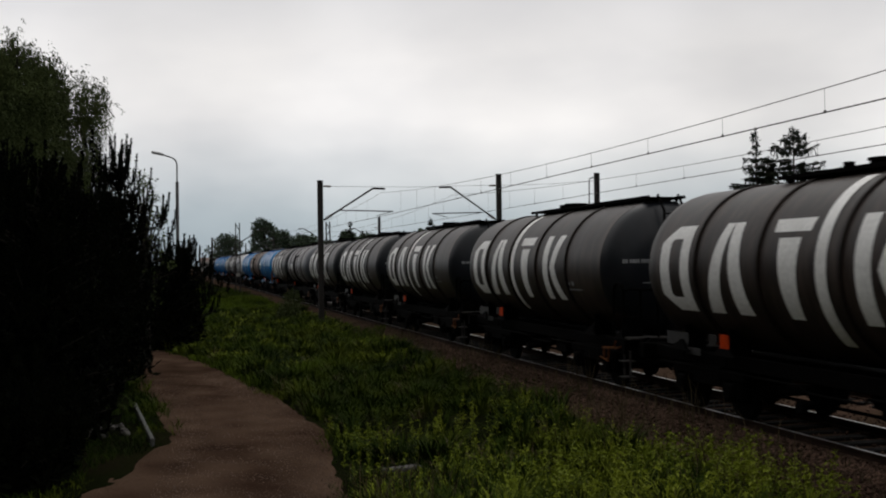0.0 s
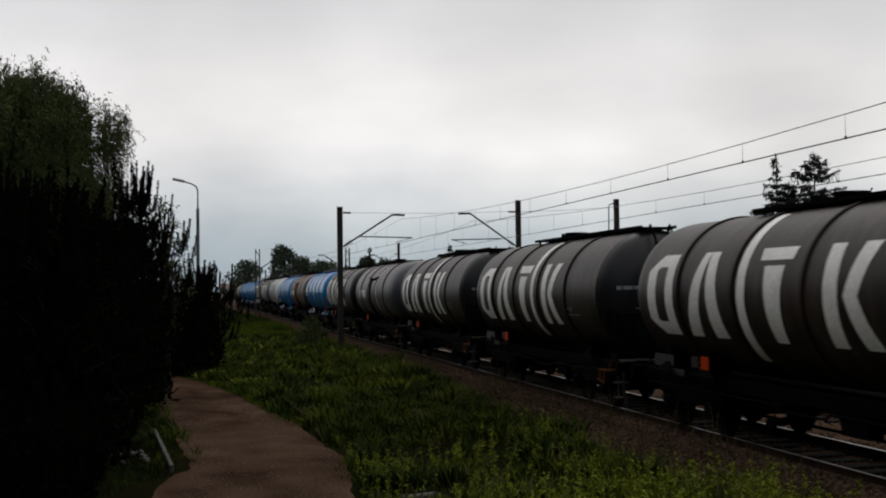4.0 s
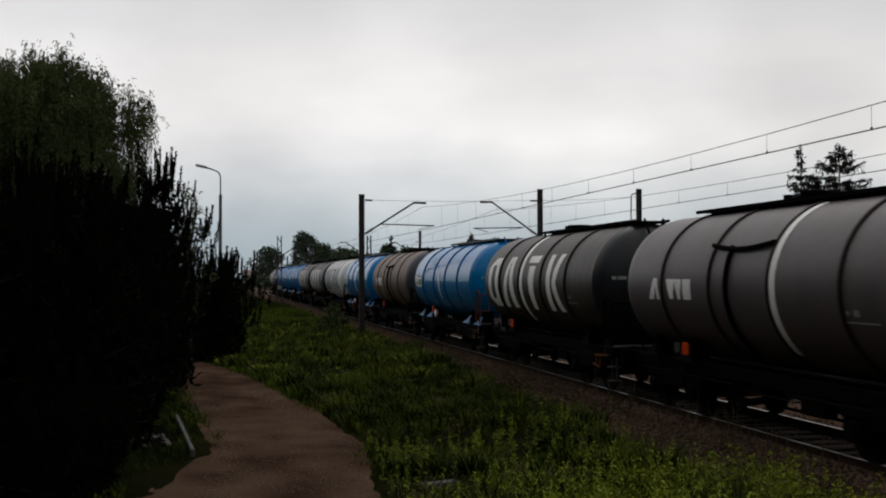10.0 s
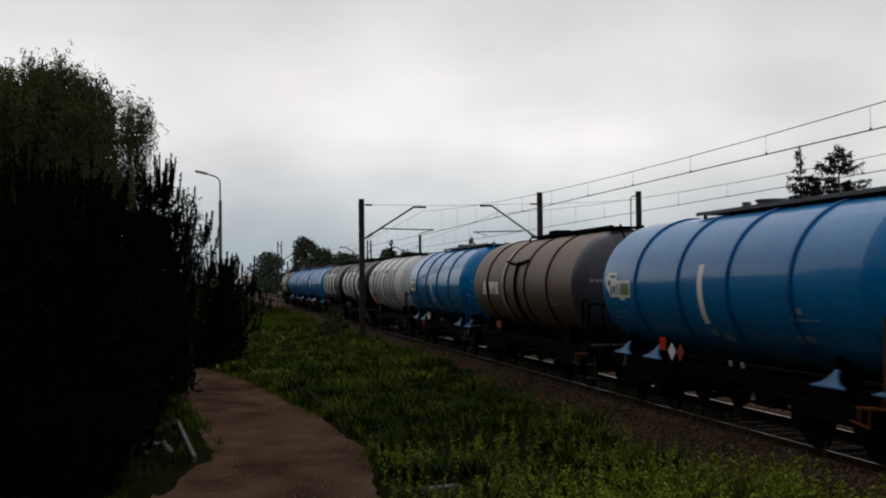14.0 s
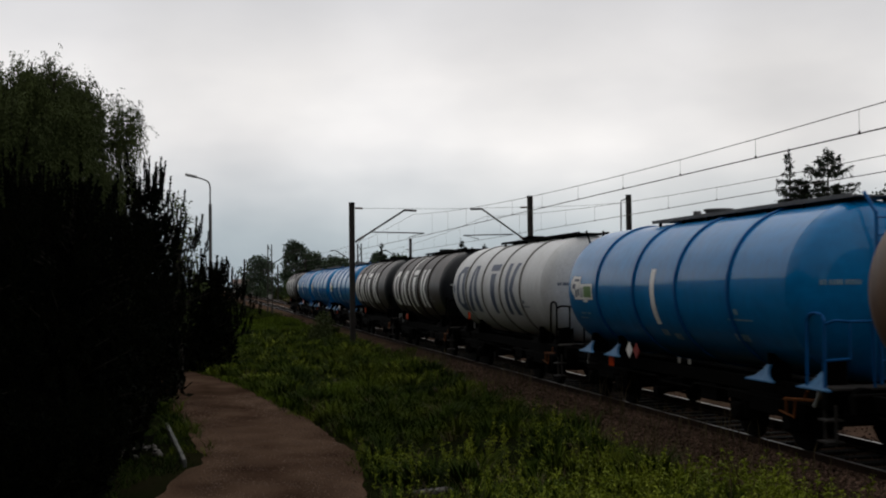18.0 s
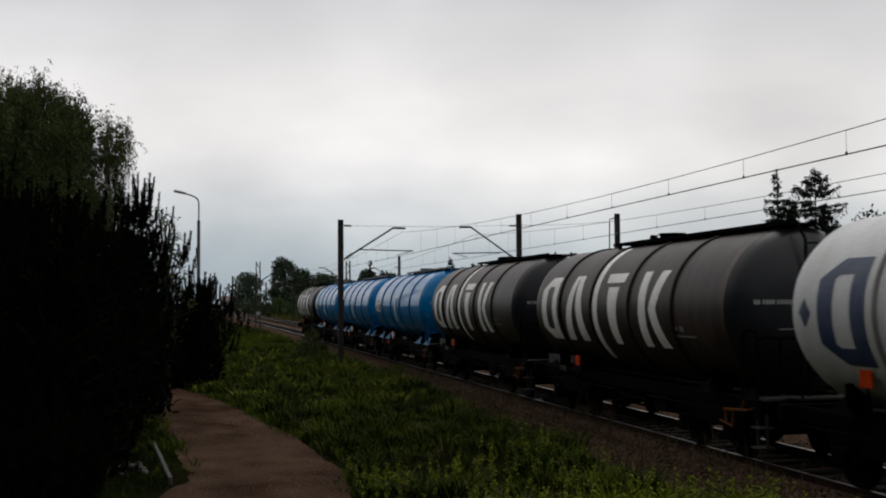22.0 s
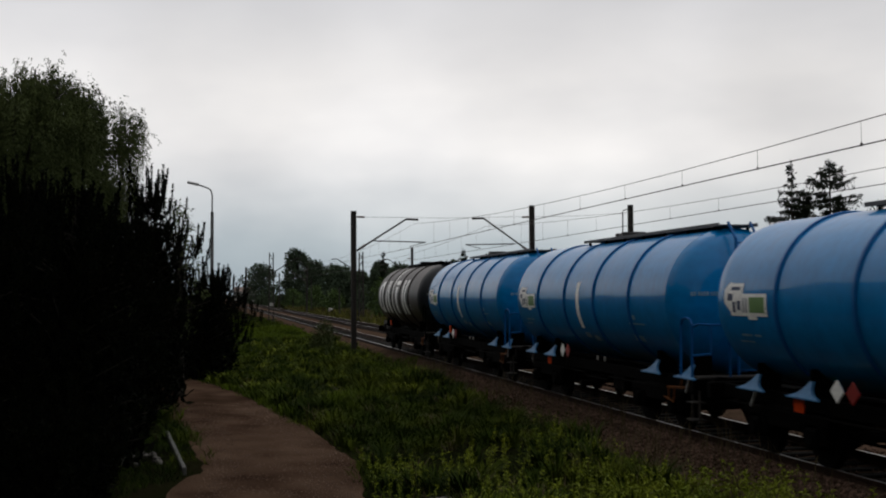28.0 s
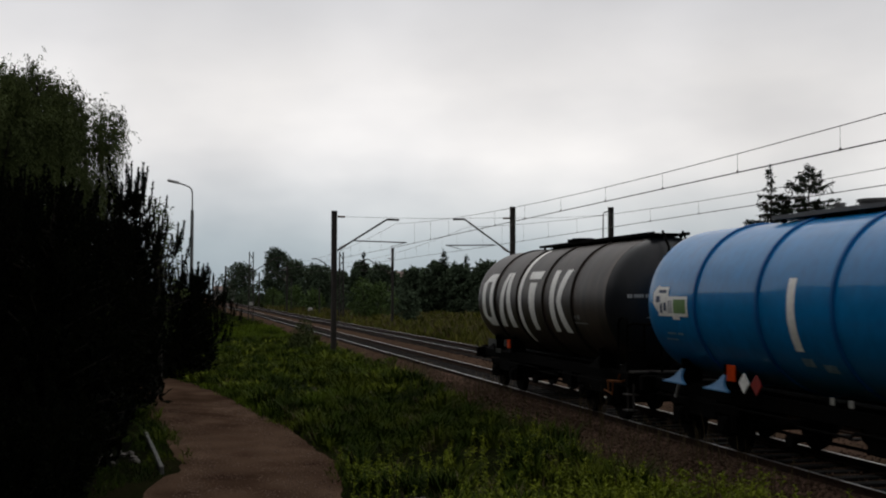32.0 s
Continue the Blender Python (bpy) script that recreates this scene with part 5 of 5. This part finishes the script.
# the wood along the other side of the lane, which the glossy tanks mirror
for k in range(22):
    q = np.random.RandomState(300 + k)
    broadleaf((-15.5 if k > 13 else -11.0) - q.uniform(0, 3), -72 + 7.0 * k, 11.0 + q.uniform(-1.2, 1.6), 5.2, 310 + k, size=0.8, count=4200, low=0.0, label="dark broadleaf tree on the far side of the lane", group="trees along the lane")
spruce(44.6, 184, 10.6, 1.7, 90)
spruce(37.4, 224, 11.6, 1.6, 91)
spruce(48.0, 181, 9.6, 1.5, 92)
for k, (x, y, top, wd) in enumerate([(25.0, 150, 4.8, 2.4), (27.6, 151, 4.4, 2.2), (27.4, 130, 3.3, 1.5), (22.5, 215, 4.3, 2.2), (24.5, 200, 3.4, 2.0), (33.0, 165, 3.6, 2.2), (27.6, 190, 3.6, 2.0), (21.0, 250, 4.0, 2.4), (30.0, 175, 4.2, 2.2)]):
    broadleaf(x, y, top, wd, 100 + k, "bush_leaf" if k in (0, 1, 3, 4, 7) else "far_leaf", "bush", "lighter green bush at the edge of the wood", 0.4, 1500, 0.02, "bushes beyond the tracks")
for k, (x, y, top, wd) in enumerate([(6.9, 61.0, 1.3, 0.8), (6.3, 58.5, 0.75, 0.6)]):
    broadleaf(x, y, top, wd, 120 + k, "willow_leaf", "bush", "low dark bush in the grass beside the mast", 0.13, 1500, 0.02, "low bushes on the verge")


SLAB = (3.75, 17.6)


def blades(x, y, z, h, w, seed, lean=0.35):
    r = np.random.RandomState(seed)
    n = len(x)
    a, b = r.uniform(0, 6.283, n), r.uniform(0, 6.283, n)
    base = np.stack([x, y, z], 1)
    s = np.stack([np.cos(a), np.sin(a), 0 * a], 1) * (w / 2)[:, None]
    bend = np.stack([np.cos(b), np.sin(b), 0 * b], 1) * (h * lean * r.uniform(0.3, 1.6, n))[:, None]
    up = np.array([0, 0, 1.0])[None] * h[:, None]
    mid = base + up * 0.6 + bend * 0.35
    tip = base + up * r.uniform(0.8, 1.0, n)[:, None] + bend
    v = np.stack([base - s, base + s, mid + s * 0.7, tip, mid - s * 0.7], 1).reshape(-1, 3)
    i = 5 * np.arange(n)
    return v, np.concatenate([np.stack([i, i + 1, i + 2], 1), np.stack([i, i + 2, i + 4], 1), np.stack([i + 4, i + 2, i + 3], 1)])


def surface_z(x, y):
    return np.maximum(ground_z(x, y), np.interp(x, bx, bz, left=-9, right=-9)) - 0.02


def patches(x, y):
    return 0.5 + 0.5 * np.sin(x * 1.3 + 2 * np.sin(y * 0.31)) * np.sin(y * 0.55 + np.sin(x * 0.8))


def off_slab(x, y):
    """Clear of the slab that lies in the grass."""
    return ((x - SLAB[0] + 0.1) / 0.75) ** 2 + ((y - SLAB[1] + 0.45) / 1.1) ** 2 > 1


def grass_field(name, n, x0, x1, y0, y1, h0, h1, mat, label, seed, power=1.8, keep=None, w=0.02, lean=0.45):
    r = np.random.RandomState(seed)
    x = r.uniform(x0, x1, n)
    y = y0 + (y1 - y0) * r.uniform(0, 1, n) ** power
    ok = np.abs(x - path_middle(y)) > 1.16 + r.uniform(0.0, 0.36, n) + 0.10 * np.sin(y * 1.9 + 0.8 * np.sin(y * 4.3))
    ok &= ~((y < 20.6) & (x < path_middle(y))) & ~((y < 24.5) & (x < path_middle(y) - 1.42))
    ok &= off_slab(x, y)
    if keep is not None:
        ok &= keep(x, y, r)
    x, y = x[ok], y[ok]
    h = (0.5 + 0.5 * (1 - np.exp(-(((x - 4.6) / 1.5) ** 2 + ((y - 22.3) / 3.0) ** 2) ** 2))) * r.uniform(h0, h1, len(x)) * (0.25 + 1.3 * patches(x, y) ** 1.3)
    v, t = blades(x, y, surface_z(x, y), h, np.full(len(x), w) * (1 + y / 40), seed + 1, lean)
    return tagged(new(name, mesh_of(name, v, t, mat)), label, "grass", kind="stuff")


def thin_edge(x, y, r):
    # thinned in the hollow and under the pines, where dark soil stands for shade
    edge = 7.75 + 1.2 * np.clip((y - 18) / 25, 0, 1) + 0.3 * np.sin(y * 0.9) * np.sin(y * 0.37)
    keep = r.uniform(0, 1, len(x)) < np.clip((edge - x) / 0.9, 0.0, 1.0) * (0.35 + 0.65 * np.clip(2.2 * patches(x, y) - 0.3, 0, 1)) * (1 - 0.95 * np.exp(-(((x - 4.6) / 1.5) ** 2 + ((y - 22.3) / 3.0) ** 2) ** 2))
    under = (x < path_middle(y) - 1.95) & (y < 36)
    return keep & (~under | (r.uniform(0, 1, len(x)) < 0.04))


grass_field("grass", 210000, -9, 9.2, 10, 150, 0.10, 0.28, M["grass"], "tall rough green grass along the verge", 21, 2.2, keep=thin_edge, w=0.015, lean=0.95)
grass_field("fresh_grass", 60000, -0.5, 8.6, 30, 105, 0.18, 0.42, M["fresh_grass"], "fresh bright green grass further along the verge", 29, 1.3, keep=thin_edge)
grass_field("dry_grass", 4200, 2.5, 9.5, 11, 45, 0.25, 0.75, M["dry_grass"], "thin dry brown grass stalks by the ballast", 23, keep=lambda x, y, r: (x > 7.2) | (y < 18), w=0.012, lean=0.3)


def shaded_grass(n, seed):
    """Low grass between the lane and the pines."""
    r = np.random.RandomState(seed)
    x, y = r.uniform(-3.6, 0.9, n), r.uniform(14.5, 26.5, n)
    gap = 1.52 + 0.85 * np.clip((21.0 - y) / 3, 0, 1) + 0.12 * np.sin(y * 2.1) + r.uniform(-0.05, 0.25, n)
    stony = (np.abs(x + 1.25) < 0.75) & (np.abs(y - 22.8) < 1.1)
    ok = (x < path_middle(y) - gap) & (~stony | (r.uniform(0, 1, n) < 0.12))
    x, y = x[ok], y[ok]
    v, t = blades(x, y, surface_z(x, y), r.uniform(0.06, 0.20, len(x)), np.full(len(x), 0.016), seed + 1, 0.9)
    return tagged(new("shaded_grass", mesh_of("shaded_grass", v, t, M["grass"])), "low dark grass between the lane and the pines", "grass", kind="stuff")


shaded_grass(13000, 43)


def tussocks(name, n, seed, mat, label, y0, y1, power, h0, h1, per=42, bare=None):
    """Clumps of grass: blades that lean outwards from common roots."""
    r = np.random.RandomState(seed)
    cx = r.uniform(-2, 9.0, n)
    cy = y0 + (y1 - y0) * r.uniform(0, 1, n) ** power
    ok = (np.abs(cx - path_middle(cy)) > 1.75) & thin_edge(cx, cy, r) & off_slab(cx, cy) & ~((cy < 25.5) & (cx < path_middle(cy)))
    if bare:
        ok &= (cy < bare[0]) | (cy > bare[1])
    cx, cy = cx[ok], cy[ok]
    hh = r.uniform(h0, h1, len(cx)) * (0.6 + 0.6 * patches(cx * 2.1, cy * 1.7))
    m = len(cx) * per
    k = np.repeat(np.arange(len(cx)), per)
    a, q = r.uniform(0, 6.283, m), np.sqrt(r.uniform(0, 1, m)) * 0.16
    x, y = cx[k] + q * np.cos(a), cy[k] + q * np.sin(a)
    h = hh[k] * r.uniform(0.55, 1.1, m)
    base = np.stack([x, y, surface_z(x, y)], 1)
    s = np.stack([-np.sin(a), np.cos(a), 0 * a], 1) * (0.009 * (1 + y / 35) * r.uniform(0.7, 1.4, m))[:, None]
    out = np.stack([np.cos(a), np.sin(a), 0 * a], 1) * (h * (0.25 + 3.4 * q) * r.uniform(0.5, 1.5, m))[:, None]
    up = np.array([0, 0, 1.0])[None] * h[:, None]
    mid, tip = base + up * 0.62 + out * 0.4, base + up * r.uniform(0.78, 1, m)[:, None] + out
    v = np.stack([base - s, base + s, mid + s * 0.8, tip, mid - s * 0.8], 1).reshape(-1, 3)
    i = 5 * np.arange(m)
    t = np.concatenate([np.stack([i, i + 1, i + 2], 1), np.stack([i, i + 2, i + 4], 1), np.stack([i + 4, i + 2, i + 3], 1)])
    return tagged(new(name, mesh_of(name, v, t, mat)), label, "grass", kind="stuff")


tussocks("grass_tussocks", 4200, 35, M["grass"], "clumps of long green grass on the verge", 11.5, 75, 1.5, 0.28, 0.62)
tussocks("pale_tussocks", 1500, 36, M["weed"], "clumps of fresh yellow-green grass on the verge", 11.5, 70, 1.5, 0.25, 0.55, bare=(17.2, 32))
tussocks("straw_tussocks", 420, 38, M["dry_grass"], "thin clumps of brown dead grass by the ballast", 12.0, 40, 1.5, 0.25, 0.5, 16)
grass_field("meadow_grass", 70000, 17.4, 60, 30, 230, 0.4, 0.9, M["meadow"], "rough green grass beyond the tracks", 25, 1.2, w=0.05)
grass_field("meadow_straw", 12000, 17.6, 50, 30, 230, 0.5, 1.0, M["dry_grass"], "dry straw among the grass beyond the tracks", 27, 1.2, w=0.04)


def weeds(name, n, seed, place, h0, h1, leaf, mat, label):
    """Leafy plants: stalks ringed by long pointed leaves."""
    r = np.random.RandomState(seed)
    quads = []
    x, y = place(r, n)
    ok = (np.abs(x - path_middle(y)) > 1.6) & off_slab(x, y)
    for px, py in zip(x[ok], y[ok]):
        z = float(surface_z(np.array(px), np.array(py)))
        h = r.uniform(h0, h1)
        k = r.randint(10, 22)
        u = np.sort(r.uniform(0.1, 1, k))
        tilt = r.normal(0, 0.12, 2)
        c = np.stack([px + tilt[0] * h * u, py + tilt[1] * h * u, z + h * u], 1)
        a = np.arange(k) * 2.4 + r.uniform(0, 6)
        d = np.stack([np.cos(a), np.sin(a), r.uniform(0.5, 1.6, k)], 1)
        quads.append(leaf_quads(c, d, leaf * (1.15 - 0.5 * u), leaf * 0.19, r, 0.45))
        s = np.array([[px, py, z], [px + 0.006, py, z], [px + tilt[0] * h, py + tilt[1] * h, z + h], [px + tilt[0] * h - 0.004, py + tilt[1] * h, z + h]])
        quads.append(s[None])
    return tagged(new(name, quads_mesh(name, quads, mat)), label, "weeds", kind="stuff")


weeds("weeds", 400, 31, lambda r, n: (r.uniform(2.6, 7.3, n), 12.5 + 9.5 * r.uniform(0, 1, n) ** 1.2), 0.3, 0.62, 0.12, M["weed"], "lush green leafy weeds in the near grass")
weeds("tall_weeds", 290, 37, lambda r, n: (np.where(np.arange(n) % 2 == 0, r.uniform(7.2, 8.5, n), r.uniform(4.6, 7.4, n)), r.uniform(12.0, 15.4, n)), 0.35, 0.75, 0.16, M["weed"], "tall fresh green weeds beside the ballast")
weeds("verge_weeds", 1700, 33, lambda r, n: (r.uniform(0.9, 8.2, n), 23 + 40 * r.uniform(0, 1, n) ** 1.2), 0.22, 0.55, 0.15, M["grass"], "dark green weeds along the verge")

# ---- small things by the lane ----
lamp = thing("street_lamp", "grey street lamp with a bent arm beside the lane", "street lamp", at=pose(0.6, 50.0, float(ground_z(0.6, 50.0))))
part("pole", tube((0, 0, 0), (0, 0, 7.0), 0.09, 12, 0.07), M["lamp_metal"], lamp)
part("arm", tube_mesh([(0, 0, 6.9), (0, 0, 7.75), (-0.04, 0, 7.93), (-0.15, 0, 8.04), (-0.35, 0, 8.12), (-0.62, 0, 8.20)], 0.032, 8), M["lamp_metal"], lamp)
bm = box((-0.50, -0.1, -0.05), (0.03, 0.1, 0.06), 0.03)
part("lamp_head", bm, M["lamp_head"], lamp, "pale lamp head", at=pose(-0.6, 0, 8.20, 0, 12, 0))

kerb = thing("kerb_stone", "pale concrete kerb beside the lane", "kerb", at=pose(-0.46, 23.6, -0.36, 0, 0, 4.6))
part("kerb_body", box((-0.04, -2.8, -0.15), (0.04, 2.8, 0.09), 0.015), M["kerb"], kerb)
rs = np.random.RandomState(77)
for k in range(24):
    sx, sy = (-0.70 - 0.03 * k, 21.6 + 0.28 * k + rs.uniform(-0.2, 0.2)) if k < 7 else (-0.98 - 0.075 * (k - 7) + rs.uniform(-0.08, 0.08), 22.2 + rs.uniform(-0.6, 1.6))
    bm = bmesh.new()
    bmesh.ops.create_icosphere(bm, subdivisions=2, radius=1.0)
    for v in bm.verts:
        v.co = Vector((v.co.x * 0.14, v.co.y * 0.11, v.co.z * 0.09)) * (1 + 0.35 * noise.noise(v.co * 1.3 + Vector((k * 3.1, 0, 0))))
    ob = new("edging_stone", finish(bm, "edging_stone", M["pale_stone"], 30))
    ob.matrix_basis = pose(sx, sy, float(ground_z(sx, sy)) + 0.05, rs.uniform(-20, 20), rs.uniform(-20, 20), rs.uniform(0, 180)) @ Matrix.Scale(rs.uniform(0.35, 0.8), 4)
    tagged(ob, "pale rounded stone edging the ground under pines", "stone", "edging stones under the pines")
slab = tagged(new("concrete_slab", finish(box((-0.32, -0.09, -0.1), (0.32, 0.09, -0.03), 0.015), "concrete_slab", M["pale_stone"])), "pale broken concrete slab lying in the grass", "slab")
slab.matrix_basis = pose(SLAB[0], SLAB[1], float(ground_z(*SLAB)) + 0.10, 3, -2, 8)
drum = tagged(new("white_drum", finish(add_tube(tube((0, 0, 0), (0, 0, 0.8), 0.4, 18), (0, 0, 0.8), (0, 0, 1.0), 0.4, 18, 0.2), "white_drum", M["plaster"])), "small white drum standing in the far grass", "drum")
drum.matrix_basis = pose(22.4, 190, float(ground_z(22.4, 190)))
for x, y, top in ((16.9, 150, 4.4), (18.6, 205, 6.5)):
    p = thing("wooden_pole", "thin dark wooden pole beside the far track", "pole", "poles beyond the tracks", at=pose(x + 2, y, -0.7))
    part("pole_shaft", tube((0, 0, -0.2), (0, 0, top), 0.09, 8, 0.07), M["mast_steel"], p)


def house(x, y, w, d, h, roof_h, label):
    t = thing("house", label, "house", "far houses behind the trees", at=pose(x, y, -0.8, 0, 0, 8))
    part("wall", box((-w / 2, -d / 2, 0), (w / 2, d / 2, h), 0.02), M["plaster"], t)
    bm = bmesh.new()
    q = [(-w / 2 - 0.4, -d / 2 - 0.4, h), (w / 2 + 0.4, -d / 2 - 0.4, h), (w / 2 + 0.4, d / 2 + 0.4, h), (-w / 2 - 0.4, d / 2 + 0.4, h), (-w / 2 - 0.4, 0, h + roof_h), (w / 2 + 0.4, 0, h + roof_h)]
    v = [bm.verts.new(p) for p in q]
    for fc in ((0, 1, 5, 4), (2, 3, 4, 5), (1, 2, 5), (3, 0, 4), (3, 2, 1, 0)):
        bm.faces.new([v[k] for k in fc])
    part("roof", bm, M["roof"], t)
    for k in range(4):
        for lev in (1.2, 4.2, 7.2):
            if lev + 1.5 < h:
                wx = -w / 2 + w * (k + 0.5) / 4
                win = part("window", box((wx - 0.5, -d / 2 - 0.04, lev), (wx + 0.5, -d / 2 + 0.05, lev + 1.4), 0.01), M["marking_white"], t)
                part("pane", box((wx - 0.42, -d / 2 - 0.06, lev + 0.08), (wx + 0.42, -d / 2 - 0.045, lev + 1.32)), M["dark_pane"], win)
    return t


house(64.5, 335, 13, 10, 8.4, 2.2, "far pale house with a dull roof behind the trees")
house(63.0, 300, 5.5, 6, 7.3, 1.8, "far pale narrow house behind the trees")
house(21.0, 520, 9, 8, 5, 2.0, "very far pale building at the end of the line")

# ---- pieces of the tracks, last ----
SLEEPER = finish(box((-1.3, -0.13, -0.36), (1.3, 0.13, -0.162), 0.02), "sleeper", M["sleeper_wood"])
CHAIR = finish(box((-0.11, -0.09, -0.165), (0.11, 0.09, -0.12), 0.01), "rail_chair", M["rail_rust"])
rs = np.random.RandomState(5)
for tr in track_obs:
    for k in range(150):
        s = part("sleeper", SLEEPER, None, tr, at=pose(rs.uniform(-0.02, 0.02), 10 + 0.6 * k, rs.uniform(-0.006, 0.004), 0, 0, rs.uniform(-0.6, 0.6)))
        if k < 70:
            for e in (-1, 1):
                part("rail_chair", CHAIR, None, s, at=pose(e * RAIL_X, 0, 0))
    vs, fs = [], []
    for k in range(340):
        y = 100 + 0.6 * k
        b0 = len(vs)
        vs += [(-1.3, y - 0.13, -0.165), (1.3, y - 0.13, -0.165), (1.3, y + 0.13, -0.165), (-1.3, y + 0.13, -0.165)]
        vs += [(-1.3, y - 0.13, -0.36), (1.3, y - 0.13, -0.36), (1.3, y + 0.13, -0.36), (-1.3, y + 0.13, -0.36)]
        fs += [(b0, b0 + 1, b0 + 2, b0 + 3), (b0 + 4, b0 + 5, b0 + 1, b0), (b0 + 3, b0 + 2, b0 + 6, b0 + 7), (b0 + 4, b0, b0 + 3, b0 + 7), (b0 + 1, b0 + 5, b0 + 6, b0 + 2)]
    far = part("far_sleepers", mesh_of("far_sleepers", vs, fs, M["sleeper_wood"]), None, tr)
    far["kind"] = "stuff"

# ---- what moves ----
# seconds and the place of the train's tail along the track
TAIL = [(0, 224.41), (1.5, 215.20), (3, 206.06), (6, 187.73), (7.5, 178.54), (9, 169.41), (10.5, 160.36), (12, 151.38), (13.5, 142.44), (16.5, 124.67), (18, 115.75), (19.5, 106.83), (21, 97.88), (22.5, 88.93), (24, 80.05), (25.5, 71.23), (28.5, 53.79), (30, 45.16), (31.5, 36.32), (32, 33.30)]

# the slack of the couplings has run out towards the front
SLACK = {14: 0.12, 15: 0.40, 16: 0.60}


def motions():
    turn = [(k / 10, math.degrees(-float(np.interp(k / 10, [t for t, y in TAIL], [y for t, y in TAIL])) / 0.46)) for k in range(321)]
    for k, w in enumerate(WAGONS):
        middle = -PITCH * (k + 0.5) + 0.9 - SLACK.get(k, 0.0)
        walk(w, [(t, pose(TRACKS[0], y + middle, 0)) for t, y in TAIL])
        for bogie in w.children:
            if bogie.name.startswith("bogie"):
                for ws in bogie.children:
                    if ws.name.startswith("wheelset"):
                        y = ws.location.y
                        walk(ws, [(t, pose(0, y, 0.46, -a)) for t, a in turn])


motions()
